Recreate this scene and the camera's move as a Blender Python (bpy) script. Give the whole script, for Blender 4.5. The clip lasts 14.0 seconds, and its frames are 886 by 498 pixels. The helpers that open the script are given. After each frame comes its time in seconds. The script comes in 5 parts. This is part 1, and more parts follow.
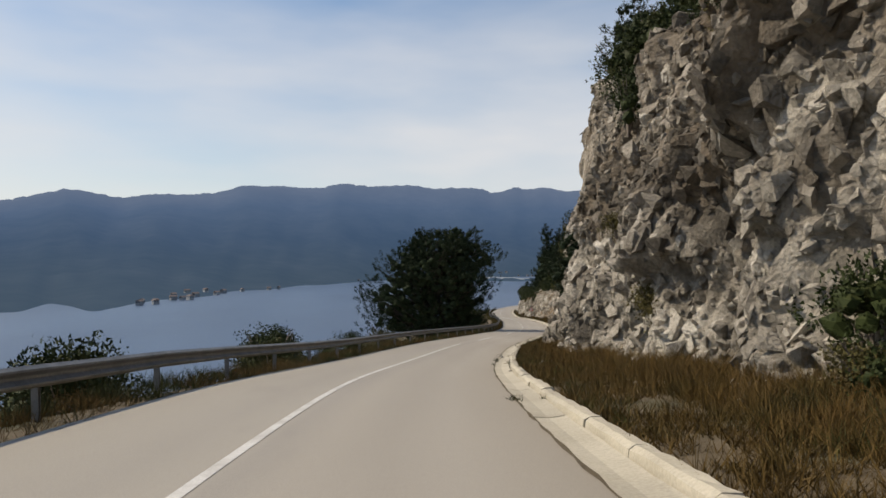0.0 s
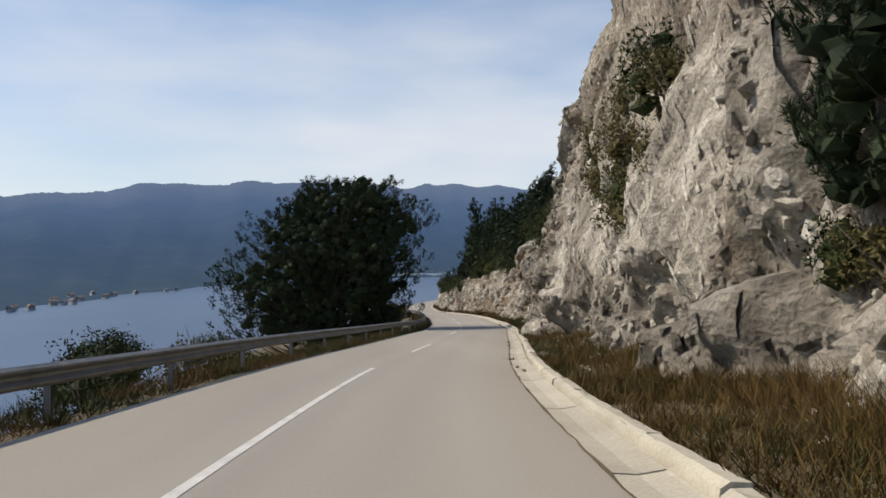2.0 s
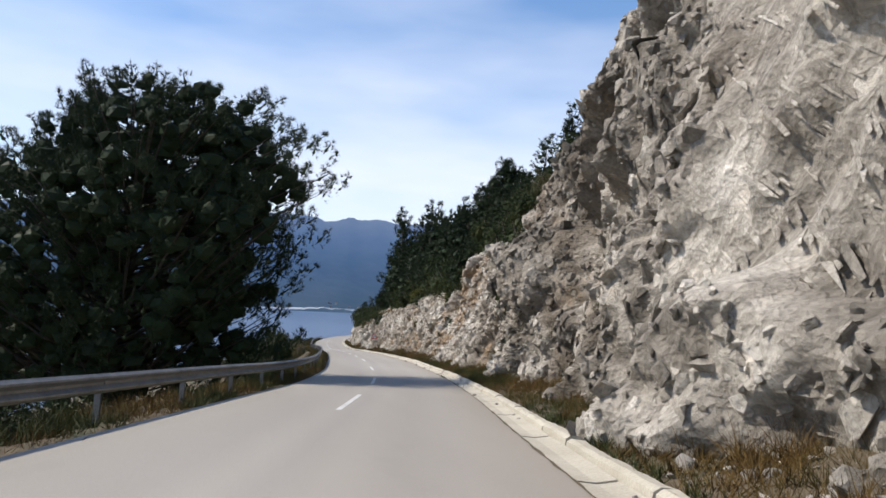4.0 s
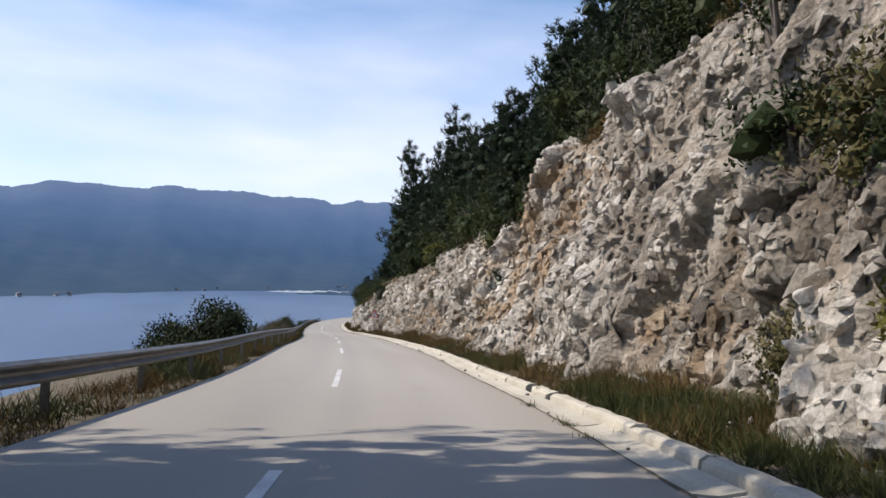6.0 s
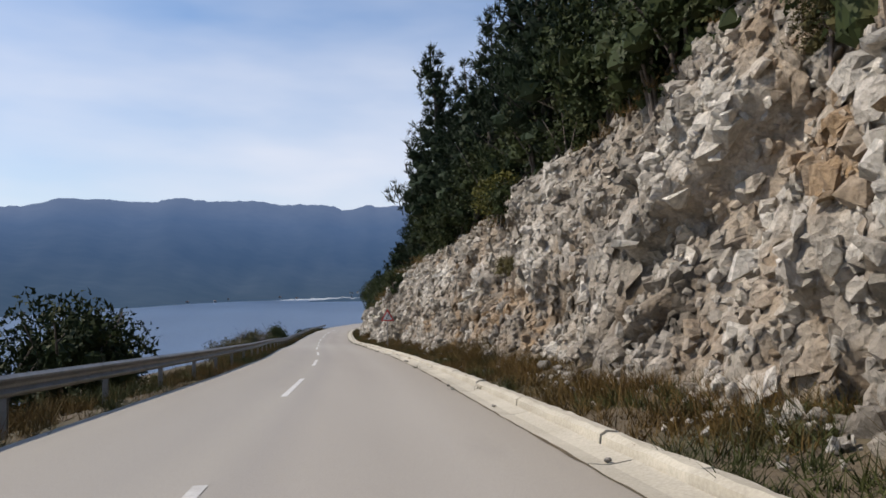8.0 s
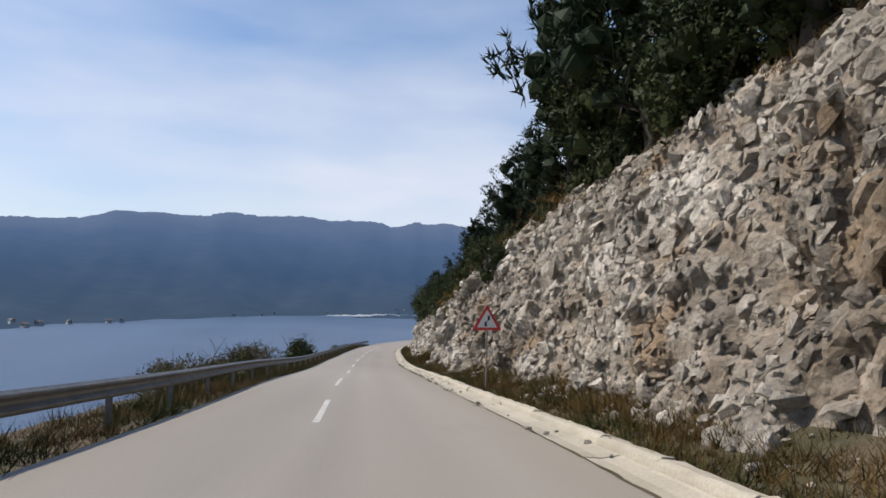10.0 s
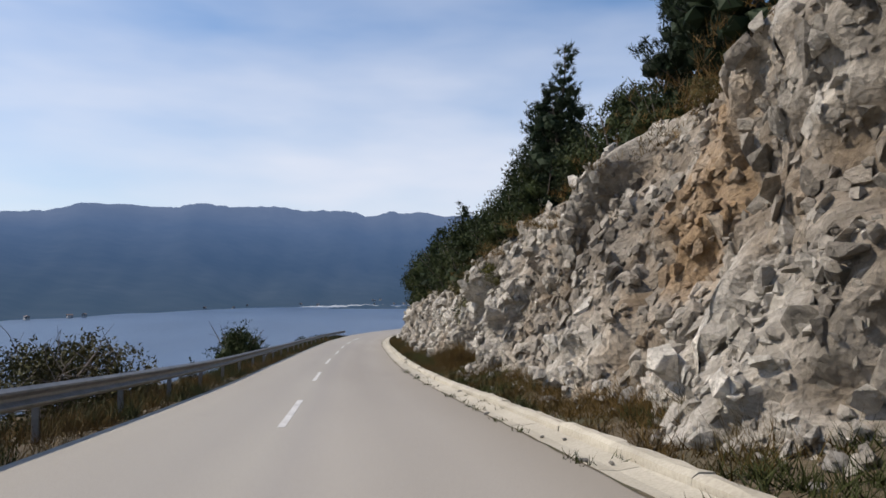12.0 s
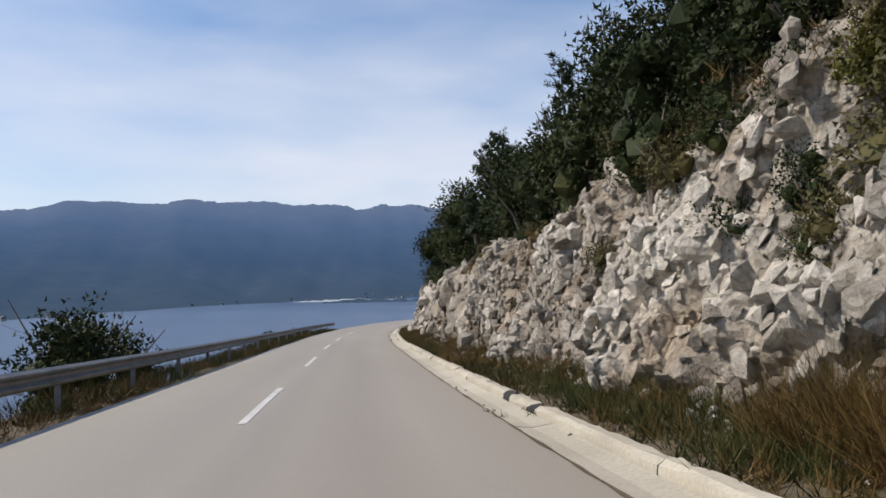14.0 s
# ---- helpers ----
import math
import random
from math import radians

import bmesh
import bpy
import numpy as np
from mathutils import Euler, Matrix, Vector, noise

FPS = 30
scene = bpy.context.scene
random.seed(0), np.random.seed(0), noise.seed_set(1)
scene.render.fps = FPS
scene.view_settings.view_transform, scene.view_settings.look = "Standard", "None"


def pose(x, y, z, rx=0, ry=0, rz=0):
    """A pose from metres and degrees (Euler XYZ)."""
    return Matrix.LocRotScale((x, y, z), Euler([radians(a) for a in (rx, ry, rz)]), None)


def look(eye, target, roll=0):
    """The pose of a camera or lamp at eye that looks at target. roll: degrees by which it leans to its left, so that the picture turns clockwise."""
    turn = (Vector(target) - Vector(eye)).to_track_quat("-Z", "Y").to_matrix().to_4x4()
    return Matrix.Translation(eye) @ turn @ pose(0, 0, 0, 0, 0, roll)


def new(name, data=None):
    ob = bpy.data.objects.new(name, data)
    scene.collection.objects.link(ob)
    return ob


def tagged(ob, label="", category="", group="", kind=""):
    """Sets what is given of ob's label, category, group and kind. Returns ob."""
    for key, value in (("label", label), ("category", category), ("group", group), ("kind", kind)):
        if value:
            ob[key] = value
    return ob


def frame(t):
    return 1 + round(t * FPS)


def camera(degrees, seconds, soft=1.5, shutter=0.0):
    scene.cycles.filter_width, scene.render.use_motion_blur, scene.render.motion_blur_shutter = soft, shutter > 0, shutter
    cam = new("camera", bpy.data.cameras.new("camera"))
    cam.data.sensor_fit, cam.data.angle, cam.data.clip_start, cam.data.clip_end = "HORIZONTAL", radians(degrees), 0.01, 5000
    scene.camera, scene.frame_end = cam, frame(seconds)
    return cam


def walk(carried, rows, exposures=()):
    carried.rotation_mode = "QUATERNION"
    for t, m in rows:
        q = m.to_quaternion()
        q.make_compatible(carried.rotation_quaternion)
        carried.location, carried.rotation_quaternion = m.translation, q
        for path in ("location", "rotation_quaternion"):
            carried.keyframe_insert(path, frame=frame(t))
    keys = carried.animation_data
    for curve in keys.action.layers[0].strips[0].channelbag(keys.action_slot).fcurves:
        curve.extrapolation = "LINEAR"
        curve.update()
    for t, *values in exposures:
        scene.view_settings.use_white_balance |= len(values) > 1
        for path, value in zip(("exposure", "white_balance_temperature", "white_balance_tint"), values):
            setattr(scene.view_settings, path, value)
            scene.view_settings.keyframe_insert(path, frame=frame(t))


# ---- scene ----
# A coast road under a limestone cutting, above a bay with wooded hills beyond.
cam = camera(63.4, 14.0, soft=1.6)
# seconds, place, yaw to the left, pitch up, roll
PATH = [
    (0, (0.00, 0.00, 0.00), 0.14, 1.11, -0.03),
    (0.5, (-0.13, 7.39, -0.66), -2.46, -0.14, -0.59),
    (1, (-0.27, 14.66, -1.20), -4.47, 0.39, -0.04),
    (1.5, (0.25, 21.53, -1.99), -6.19, 0.69, -0.50),
    (2, (0.66, 28.35, -2.57), -6.93, 0.87, -1.08),
    (2.5, (1.14, 35.09, -3.11), -7.77, 1.65, 0.21),
    (2.7, (1.51, 37.70, -3.31), -8.01, 1.89, 0.75),
    (4.8, (6.42, 65.23, -5.33), -16.6, 4.75, 2.0),
    (5, (6.83, 67.84, -5.53), -17.04, 4.46, 1.80),
    (5.5, (7.89, 74.37, -5.97), -15.27, 3.07, 2.25),
    (6, (9.21, 80.73, -6.50), -12.50, 2.71, 1.95),
    (6.5, (10.12, 87.34, -6.91), -13.14, 3.08, 1.72),
    (7, (11.02, 93.79, -7.27), -10.95, 2.69, 1.09),
    (7.5, (11.97, 100.63, -7.70), -11.45, 2.82, 1.17),
    (8, (12.72, 107.62, -7.99), -11.56, 2.90, -0.45),
    (8.5, (12.94, 114.54, -8.40), -9.29, 3.27, 1.57),
    (9, (13.54, 121.13, -8.79), -9.32, 4.19, 0.66),
    (9.2, (13.69, 123.64, -8.96), -8.08, 4.17, 1.29),
    (11.3, (15.00, 149.78, -10.56), -7.95, 4.98, 0.60),
    (11.5, (15.03, 152.41, -10.74), -8.76, 4.86, -0.01),
    (12, (15.12, 159.06, -11.07), -9.80, 3.64, 0.03),
    (12.5, (15.42, 165.77, -11.56), -11.38, 5.69, -1.21),
    (13, (15.66, 172.51, -11.95), -12.59, 4.72, -1.45),
    (13.5, (15.99, 179.02, -12.37), -11.36, 3.93, -0.26),
    (14, (16.45, 185.30, -12.71), -10.47, 3.08, -1.07),
]


def aim(place, yaw, pitch, roll):
    ahead = Vector((-math.sin(radians(yaw)) * math.cos(radians(pitch)),
                    math.cos(radians(yaw)) * math.cos(radians(pitch)), math.sin(radians(pitch))))
    return look(place, Vector(place) + ahead, roll)


walk(cam, [(t, aim(place, yaw, pitch, roll)) for t, place, yaw, pitch, roll in PATH],
     [(0, -0.3, 7500, 10), (1.0, -0.25, 7350, 10), (2.5, -0.15, 6900, 10), (4.8, 0.22, 6350, 12), (5.0, 0.22, 6350, 12), (5.5, 0.18, 6400, 14), (6.0, 0.14, 6500, 13),
      (6.5, 0.0, 6600, 12), (7.5, -0.18, 6650, 12), (9, -0.17, 6650, 12), (14, -0.18, 6700, 12)])


# ---- light ----
SUN_TO = Vector((-0.68, 0.11, 0.72)).normalized()
sun_data = bpy.data.lights.new("sun", "SUN")
sun_data.energy, sun_data.angle, sun_data.color = 5.0, radians(0.6), (1.0, 0.93, 0.82)
sun = new("sun", sun_data)
sun.matrix_world = look((0, 0, 60), Vector((0, 0, 60)) - SUN_TO)

world = bpy.data.worlds.new("sky")
scene.world = world
world.use_nodes = True
wn, wl = world.node_tree.nodes, world.node_tree.links
wn.clear()
w_out = wn.new("ShaderNodeOutputWorld")
w_bg = wn.new("ShaderNodeBackground")
w_sky = wn.new("ShaderNodeTexSky")
w_sky.sky_type, w_sky.sun_disc = "NISHITA", False
w_sky.sun_elevation = math.asin(SUN_TO.z)
w_sky.sun_rotation = math.atan2(SUN_TO.x, SUN_TO.y)
w_sky.dust_density, w_sky.ozone_density, w_sky.air_density = 0.7, 3.5, 1.0
w_tc = wn.new("ShaderNodeTexCoord")
w_map = wn.new("ShaderNodeMapping")
w_map.inputs["Scale"].default_value = (0.9, 0.8, 3.2)
w_map.inputs["Location"].default_value = (0.35, 0.2, 0.55)
w_noise = wn.new("ShaderNodeTexNoise")
w_noise.inputs["Scale"].default_value = 1.5
w_noise.inputs["Detail"].default_value = 5.0
w_noise.inputs["Roughness"].default_value = 0.45
w_ramp = wn.new("ShaderNodeValToRGB")
w_ramp.color_ramp.elements[0].position, w_ramp.color_ramp.elements[1].position = 0.36, 0.6
w_ramp.color_ramp.elements[0].color = (0.15, 0.15, 0.15, 1)
w_ramp.color_ramp.elements[1].color = (0.85, 0.85, 0.85, 1)
w_mix = wn.new("ShaderNodeMix")
w_mix.data_type = "RGBA"
w_mix.inputs[7].default_value = (7.7, 8.2, 9.3, 1)
wl.new(w_tc.outputs["Generated"], w_map.inputs["Vector"])
wl.new(w_map.outputs[0], w_noise.inputs["Vector"])
wl.new(w_noise.outputs[0], w_ramp.inputs[0])
w_sep = wn.new("ShaderNodeSeparateXYZ")
wl.new(w_tc.outputs["Generated"], w_sep.inputs[0])
w_clear = wn.new("ShaderNodeMapRange")
w_clear.interpolation_type = "SMOOTHSTEP"
for sock, value in (("From Min", 0.26), ("From Max", 0.62), ("To Min", 1.0), ("To Max", 0.12)):
    w_clear.inputs[sock].default_value = value
wl.new(w_sep.outputs["Z"], w_clear.inputs["Value"])
w_veil = wn.new("ShaderNodeMath")
w_veil.operation = "MULTIPLY"
wl.new(w_ramp.outputs[0], w_veil.inputs[0])
wl.new(w_clear.outputs[0], w_veil.inputs[1])
wl.new(w_veil.outputs[0], w_mix.inputs[0])
w_hue = wn.new("ShaderNodeHueSaturation")
w_hue.inputs["Saturation"].default_value, w_hue.inputs["Value"].default_value = 1.25, 1.45
wl.new(w_sky.outputs[0], w_hue.inputs["Color"])
wl.new(w_hue.outputs[0], w_mix.inputs[6])
wl.new(w_mix.outputs[2], w_bg.inputs[0])
wl.new(w_bg.outputs[0], w_out.inputs[0])
w_bg.inputs[1].default_value = 0.115


# ---- materials ----
def ramp_between(nt, fac, stops):
    r = nt.nodes.new("ShaderNodeValToRGB")
    els = r.color_ramp.elements
    while len(els) < len(stops):
        els.new(0.5)
    for e, (pos, col) in zip(els, stops):
        e.position, e.color = pos, (*col, 1)
    nt.links.new(fac, r.inputs[0])
    return r.outputs[0]


def noise_out(nt, scale, detail=4.0, rough=0.55, stretch=(1, 1, 1), coord="Object"):
    tc = nt.nodes.new("ShaderNodeTexCoord")
    mp = nt.nodes.new("ShaderNodeMapping")
    mp.inputs["Scale"].default_value = stretch
    n = nt.nodes.new("ShaderNodeTexNoise")
    n.inputs["Scale"].default_value, n.inputs["Detail"].default_value, n.inputs["Roughness"].default_value = scale, detail, rough
    nt.links.new(tc.outputs[coord], mp.inputs[0])
    nt.links.new(mp.outputs[0], n.inputs["Vector"])
    return n.outputs[0]


def mix_col(nt, fac, a, b, mode="MIX"):
    m = nt.nodes.new("ShaderNodeMix")
    m.data_type, m.blend_type = "RGBA", mode
    for sock, v in ((m.inputs[0], fac), (m.inputs[6], a), (m.inputs[7], b)):
        if isinstance(v, (int, float)):
            sock.default_value = v
        elif isinstance(v, tuple):
            sock.default_value = (*v, 1)
        else:
            nt.links.new(v, sock)
    return m.outputs[2]


def bump(nt, bsdf, heights, dist):
    last = None
    for h, strength in heights:
        b = nt.nodes.new("ShaderNodeBump")
        b.inputs["Strength"].default_value, b.inputs["Distance"].default_value = strength, dist
        nt.links.new(h, b.inputs["Height"])
        if last:
            nt.links.new(last, b.inputs["Normal"])
        last = b.outputs[0]
    nt.links.new(last, bsdf.inputs["Normal"])


def material(name, rough=0.8, metal=0.0):
    m = bpy.data.materials.new(name)
    m.use_nodes = True
    b = m.node_tree.nodes["Principled BSDF"]
    b.inputs["Roughness"].default_value, b.inputs["Metallic"].default_value = rough, metal
    return m, m.node_tree, b


def surface(name, scale, stops, rough=0.85, metal=0.0, fine=None, bumps=0.0, dist=0.01, stretch=(1, 1, 1), island=0.0, objvar=0.0):
    """Colour by noise at two scales, with relief."""
    m, nt, b = material(name, rough, metal)
    big = noise_out(nt, scale, 5, 0.6, stretch)
    col = ramp_between(nt, big, stops)
    fn = noise_out(nt, fine or scale * 9, 4, 0.6, stretch)
    g = ramp_between(nt, fn, [(0.25, (0.62, 0.62, 0.62)), (0.75, (1.0, 1.0, 1.0))])
    col = mix_col(nt, 0.8, col, g, "MULTIPLY")
    for on, node, sock in ((island, "ShaderNodeNewGeometry", "Random Per Island"), (objvar, "ShaderNodeObjectInfo", "Random")):
        if on:
            nd = nt.nodes.new(node)
            v = ramp_between(nt, nd.outputs[sock], [(0.0, (1 - on,) * 3), (1.0, (1.0, 1.0, 1.0))])
            col = mix_col(nt, 1.0, col, v, "MULTIPLY")
    nt.links.new(col, b.inputs["Base Color"])
    if bumps:
        bump(nt, b, [(big, bumps * 0.6), (fn, bumps)], dist)
    return m


def rock_material():
    m, nt, b = material("limestone", 0.92)
    at = nt.nodes.new("ShaderNodeAttribute")
    at.attribute_name = "tone"
    sep = nt.nodes.new("ShaderNodeSeparateColor")
    nt.links.new(at.outputs["Color"], sep.inputs[0])
    grey = ramp_between(nt, sep.outputs[0], [(0.0, (0.1, 0.087, 0.07)), (0.3, (0.255, 0.23, 0.195)), (0.62, (0.43, 0.397, 0.347)), (1.0, (0.64, 0.605, 0.545))])
    n1 = noise_out(nt, 0.9, 6, 0.65)
    n2 = noise_out(nt, 9.0, 7, 0.72)
    n3 = noise_out(nt, 40.0, 4, 0.65)
    tc = nt.nodes.new("ShaderNodeTexCoord")
    warp = nt.nodes.new("ShaderNodeVectorMath")
    warp.operation = "ADD"
    nz = nt.nodes.new("ShaderNodeTexNoise")
    nz.inputs["Scale"].default_value = 3.0
    nt.links.new(tc.outputs["Object"], nz.inputs["Vector"])
    sc = nt.nodes.new("ShaderNodeVectorMath")
    sc.operation = "SCALE"
    sc.inputs["Scale"].default_value = 0.25
    nt.links.new(nz.outputs["Color"], sc.inputs[0])
    nt.links.new(tc.outputs["Object"], warp.inputs[0])
    nt.links.new(sc.outputs[0], warp.inputs[1])
    chips = []
    for scale in (3.6, 10.0):
        vo = nt.nodes.new("ShaderNodeTexVoronoi")
        vo.inputs["Scale"].default_value = scale
        nt.links.new(warp.outputs[0], vo.inputs["Vector"])
        chips.append(vo)
    mott = ramp_between(nt, n2, [(0.3, (0.64, 0.63, 0.61)), (0.6, (1.07, 1.07, 1.06))])
    col = mix_col(nt, 0.85, grey, mott, "MULTIPLY")
    for vo, k in zip(chips, (0.24, 0.16)):
        sp = nt.nodes.new("ShaderNodeSeparateColor")
        nt.links.new(vo.outputs["Color"], sp.inputs[0])
        tn = ramp_between(nt, sp.outputs[0], [(0.0, (1 - k, 1 - k, 1 - k * 1.05)), (1.0, (1.1, 1.09, 1.08))])
        col = mix_col(nt, 1.0, col, tn, "MULTIPLY")
    # slanting beds drawn across the face
    tilt, squash, beds = nt.nodes.new("ShaderNodeMapping"), nt.nodes.new("ShaderNodeMapping"), nt.nodes.new("ShaderNodeTexNoise")
    tilt.inputs["Rotation"].default_value = (radians(-38), 0, 0)
    squash.inputs["Scale"].default_value = (1.2, 5.5, 0.45)
    beds.inputs["Scale"].default_value, beds.inputs["Detail"].default_value, beds.inputs["Roughness"].default_value = 1.1, 7, 0.65
    nt.links.new(tc.outputs["Object"], tilt.inputs[0])
    nt.links.new(tilt.outputs[0], squash.inputs[0])
    nt.links.new(squash.outputs[0], beds.inputs["Vector"])
    streak = nt.nodes.new("ShaderNodeMath")
    streak.operation = "MULTIPLY_ADD"
    streak.inputs[1].default_value, streak.inputs[2].default_value = 0.75, 0.04
    nt.links.new(sep.outputs[2], streak.inputs[0])
    col = mix_col(nt, streak.outputs[0], col, ramp_between(nt, beds.outputs[0], [(0.36, (0.6, 0.59, 0.57)), (0.5, (1.0, 1.0, 1.0)), (0.66, (1.2, 1.19, 1.17))]), "MULTIPLY")
    ochre = ramp_between(nt, n2, [(0.3, (0.15, 0.088, 0.04)), (0.7, (0.42, 0.28, 0.145))])
    col = mix_col(nt, sep.outputs[1], col, ochre)
    dark = ramp_between(nt, n1, [(0.58, (0, 0, 0)), (0.75, (0.6, 0.6, 0.6))])
    col = mix_col(nt, dark, col, mix_col(nt, 1.0, col, (0.42, 0.42, 0.4), "MULTIPLY"))
    nt.links.new(col, b.inputs["Base Color"])
    bump(nt, b, [(beds.outputs[0], 0.1), (chips[0].outputs["Distance"], 0.8), (n2, 0.75), (chips[1].outputs["Distance"], 0.65), (n3, 0.55)], 0.055)
    return m


def foliage(name, stops, island=0.3):
    m, nt, b = material(name, 0.6)
    n = noise_out(nt, 0.8, 3)
    col = ramp_between(nt, n, stops)
    g = nt.nodes.new("ShaderNodeNewGeometry")
    v = ramp_between(nt, g.outputs["Random Per Island"], [(0.0, (1 - island,) * 3), (1.0, (1.05, 1.05, 1.0))])
    col = mix_col(nt, 1.0, col, v, "MULTIPLY")
    o = nt.nodes.new("ShaderNodeObjectInfo")
    v2 = ramp_between(nt, o.outputs["Random"], [(0.0, (0.72, 0.75, 0.7)), (1.0, (1.15, 1.1, 1.0))])
    col = mix_col(nt, 1.0, col, v2, "MULTIPLY")
    nt.links.new(col, b.inputs["Base Color"])
    b.inputs["Specular IOR Level"].default_value = 0.1
    return m


ROCK = rock_material()
STONE = surface("loose_limestone", 3.0, [(0.3, (0.2, 0.185, 0.16)), (0.7, (0.38, 0.355, 0.315))], 0.9, fine=22, bumps=0.6, dist=0.03, objvar=0.35)
def road_material():
    m, nt, b = material("worn_asphalt", 0.82)
    uv = nt.nodes.new("ShaderNodeAttribute")
    uv.attribute_name = "across"
    wear = noise_out(nt, 0.16, 4, 0.55, (1, 0.12, 1))
    base = ramp_between(nt, wear, [(0.3, (0.285, 0.26, 0.225)), (0.7, (0.365, 0.338, 0.295))])
    trk = ramp_between(nt, uv.outputs["Fac"], [(0.0, (0.97, 0.96, 0.93)), (0.33, (0.9, 0.9, 0.9)), (0.43, (0.99, 0.99, 0.98)), (0.5, (0.9, 0.9, 0.91)),
                                               (0.58, (0.99, 0.98, 0.97)), (0.7, (0.93, 0.92, 0.91)), (0.82, (1.0, 0.99, 0.98)), (1.0, (0.9, 0.87, 0.82))])
    col = mix_col(nt, 1.0, base, trk, "MULTIPLY")
    grain = noise_out(nt, 90.0, 2, 0.6)
    col = mix_col(nt, 0.7, col, ramp_between(nt, grain, [(0.3, (0.72, 0.72, 0.72)), (0.7, (1.06, 1.06, 1.06))]), "MULTIPLY")
    stain = noise_out(nt, 0.7, 5, 0.6, (1, 0.35, 1))
    col = mix_col(nt, ramp_between(nt, stain, [(0.62, (0, 0, 0)), (0.75, (0.22, 0.22, 0.22))]), col, (0.2, 0.185, 0.165))
    nt.links.new(col, b.inputs["Base Color"])
    bump(nt, b, [(grain, 0.3)], 0.006)
    return m


ROAD = road_material()
CONCRETE = surface("pale_concrete", 0.7, [(0.3, (0.45, 0.405, 0.315)), (0.7, (0.58, 0.53, 0.425))], 0.88, fine=24, bumps=0.35, dist=0.01, objvar=0.16)
PAINT = surface("worn_road_paint", 2.2, [(0.3, (0.5, 0.48, 0.45)), (0.6, (0.68, 0.67, 0.64))], 0.7, fine=40, bumps=0.2, dist=0.003)
SOIL = surface("stony_soil", 0.3, [(0.3, (0.085, 0.064, 0.034)), (0.5, (0.13, 0.098, 0.058)), (0.62, (0.07, 0.066, 0.03)), (0.75, (0.05, 0.055, 0.022))], 0.95, fine=12, bumps=0.8, dist=0.06)
ZINC = surface("weathered_zinc", 1.6, [(0.3, (0.15, 0.148, 0.145)), (0.7, (0.26, 0.257, 0.25))], 0.55, 0.45, fine=18, bumps=0.1, dist=0.002)
BARK = surface("pine_bark", 3.0, [(0.3, (0.035, 0.03, 0.025)), (0.7, (0.085, 0.07, 0.056))], 0.95, fine=30, bumps=0.8, dist=0.03, stretch=(1, 1, 0.3))
TWIG = surface("grey_twig", 4.0, [(0.3, (0.12, 0.1, 0.085)), (0.7, (0.24, 0.2, 0.17))], 0.95, fine=30)
PINE = foliage("pine_needles", [(0.3, (0.015, 0.025, 0.013)), (0.7, (0.03, 0.046, 0.024))])
SHRUB = foliage("maquis_leaves", [(0.3, (0.024, 0.034, 0.014)), (0.55, (0.038, 0.052, 0.02)), (0.75, (0.066, 0.064, 0.024))])
SHRUB_DRY = foliage("olive_brown_leaves", [(0.3, (0.075, 0.065, 0.03)), (0.7, (0.12, 0.11, 0.05))])
SHRUB_YELLOW = foliage("yellow_green_leaves", [(0.3, (0.085, 0.085, 0.022)), (0.7, (0.16, 0.15, 0.038))])
GRASS_DRY = foliage("dry_grass", [(0.3, (0.1, 0.063, 0.025)), (0.5, (0.17, 0.108, 0.04)), (0.7, (0.072, 0.062, 0.026))], 0.6)
GRASS_GREEN = foliage("green_grass", [(0.3, (0.04, 0.05, 0.018)), (0.7, (0.085, 0.09, 0.034))], 0.5)


def hill_material():
    """Far wooded slopes, with the haze of the distance put in as a blue glow."""
    m, nt, b = material("hazed_forest", 1.0)
    b.inputs["Specular IOR Level"].default_value = 0.0
    n = noise_out(nt, 0.004, 8, 0.62)
    n2 = noise_out(nt, 0.03, 5, 0.6)
    col = ramp_between(nt, n, [(0.35, (0.012, 0.015, 0.015)), (0.7, (0.026, 0.029, 0.03))])
    col = mix_col(nt, 0.6, col, ramp_between(nt, n2, [(0.3, (0.5, 0.5, 0.5)), (0.7, (1.2, 1.2, 1.2))]), "MULTIPLY")
    nt.links.new(col, b.inputs["Base Color"])
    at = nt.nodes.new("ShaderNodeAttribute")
    at.attribute_name = "haze_glow"
    # blue emission imitates the haze, paler towards the ridge
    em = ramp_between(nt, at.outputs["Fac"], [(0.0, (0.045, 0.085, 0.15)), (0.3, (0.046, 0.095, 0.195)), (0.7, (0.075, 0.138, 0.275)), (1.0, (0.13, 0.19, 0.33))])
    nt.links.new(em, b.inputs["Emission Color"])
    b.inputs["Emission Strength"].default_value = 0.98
    return m


HILL = hill_material()


def water_material():
    m, nt, b = material("bay_water", 0.28)
    n = noise_out(nt, 0.012, 4, 0.55, (1, 0.35, 1))
    col = ramp_between(nt, n, [(0.35, (0.06, 0.098, 0.165)), (0.65, (0.082, 0.13, 0.21))])
    nt.links.new(col, b.inputs["Base Color"])
    b.inputs["IOR"].default_value = 1.33
    b.inputs["Specular IOR Level"].default_value = 0.2
    w1 = noise_out(nt, 0.35, 6, 0.65)
    bump(nt, b, [(w1, 0.5)], 0.5)
    return m


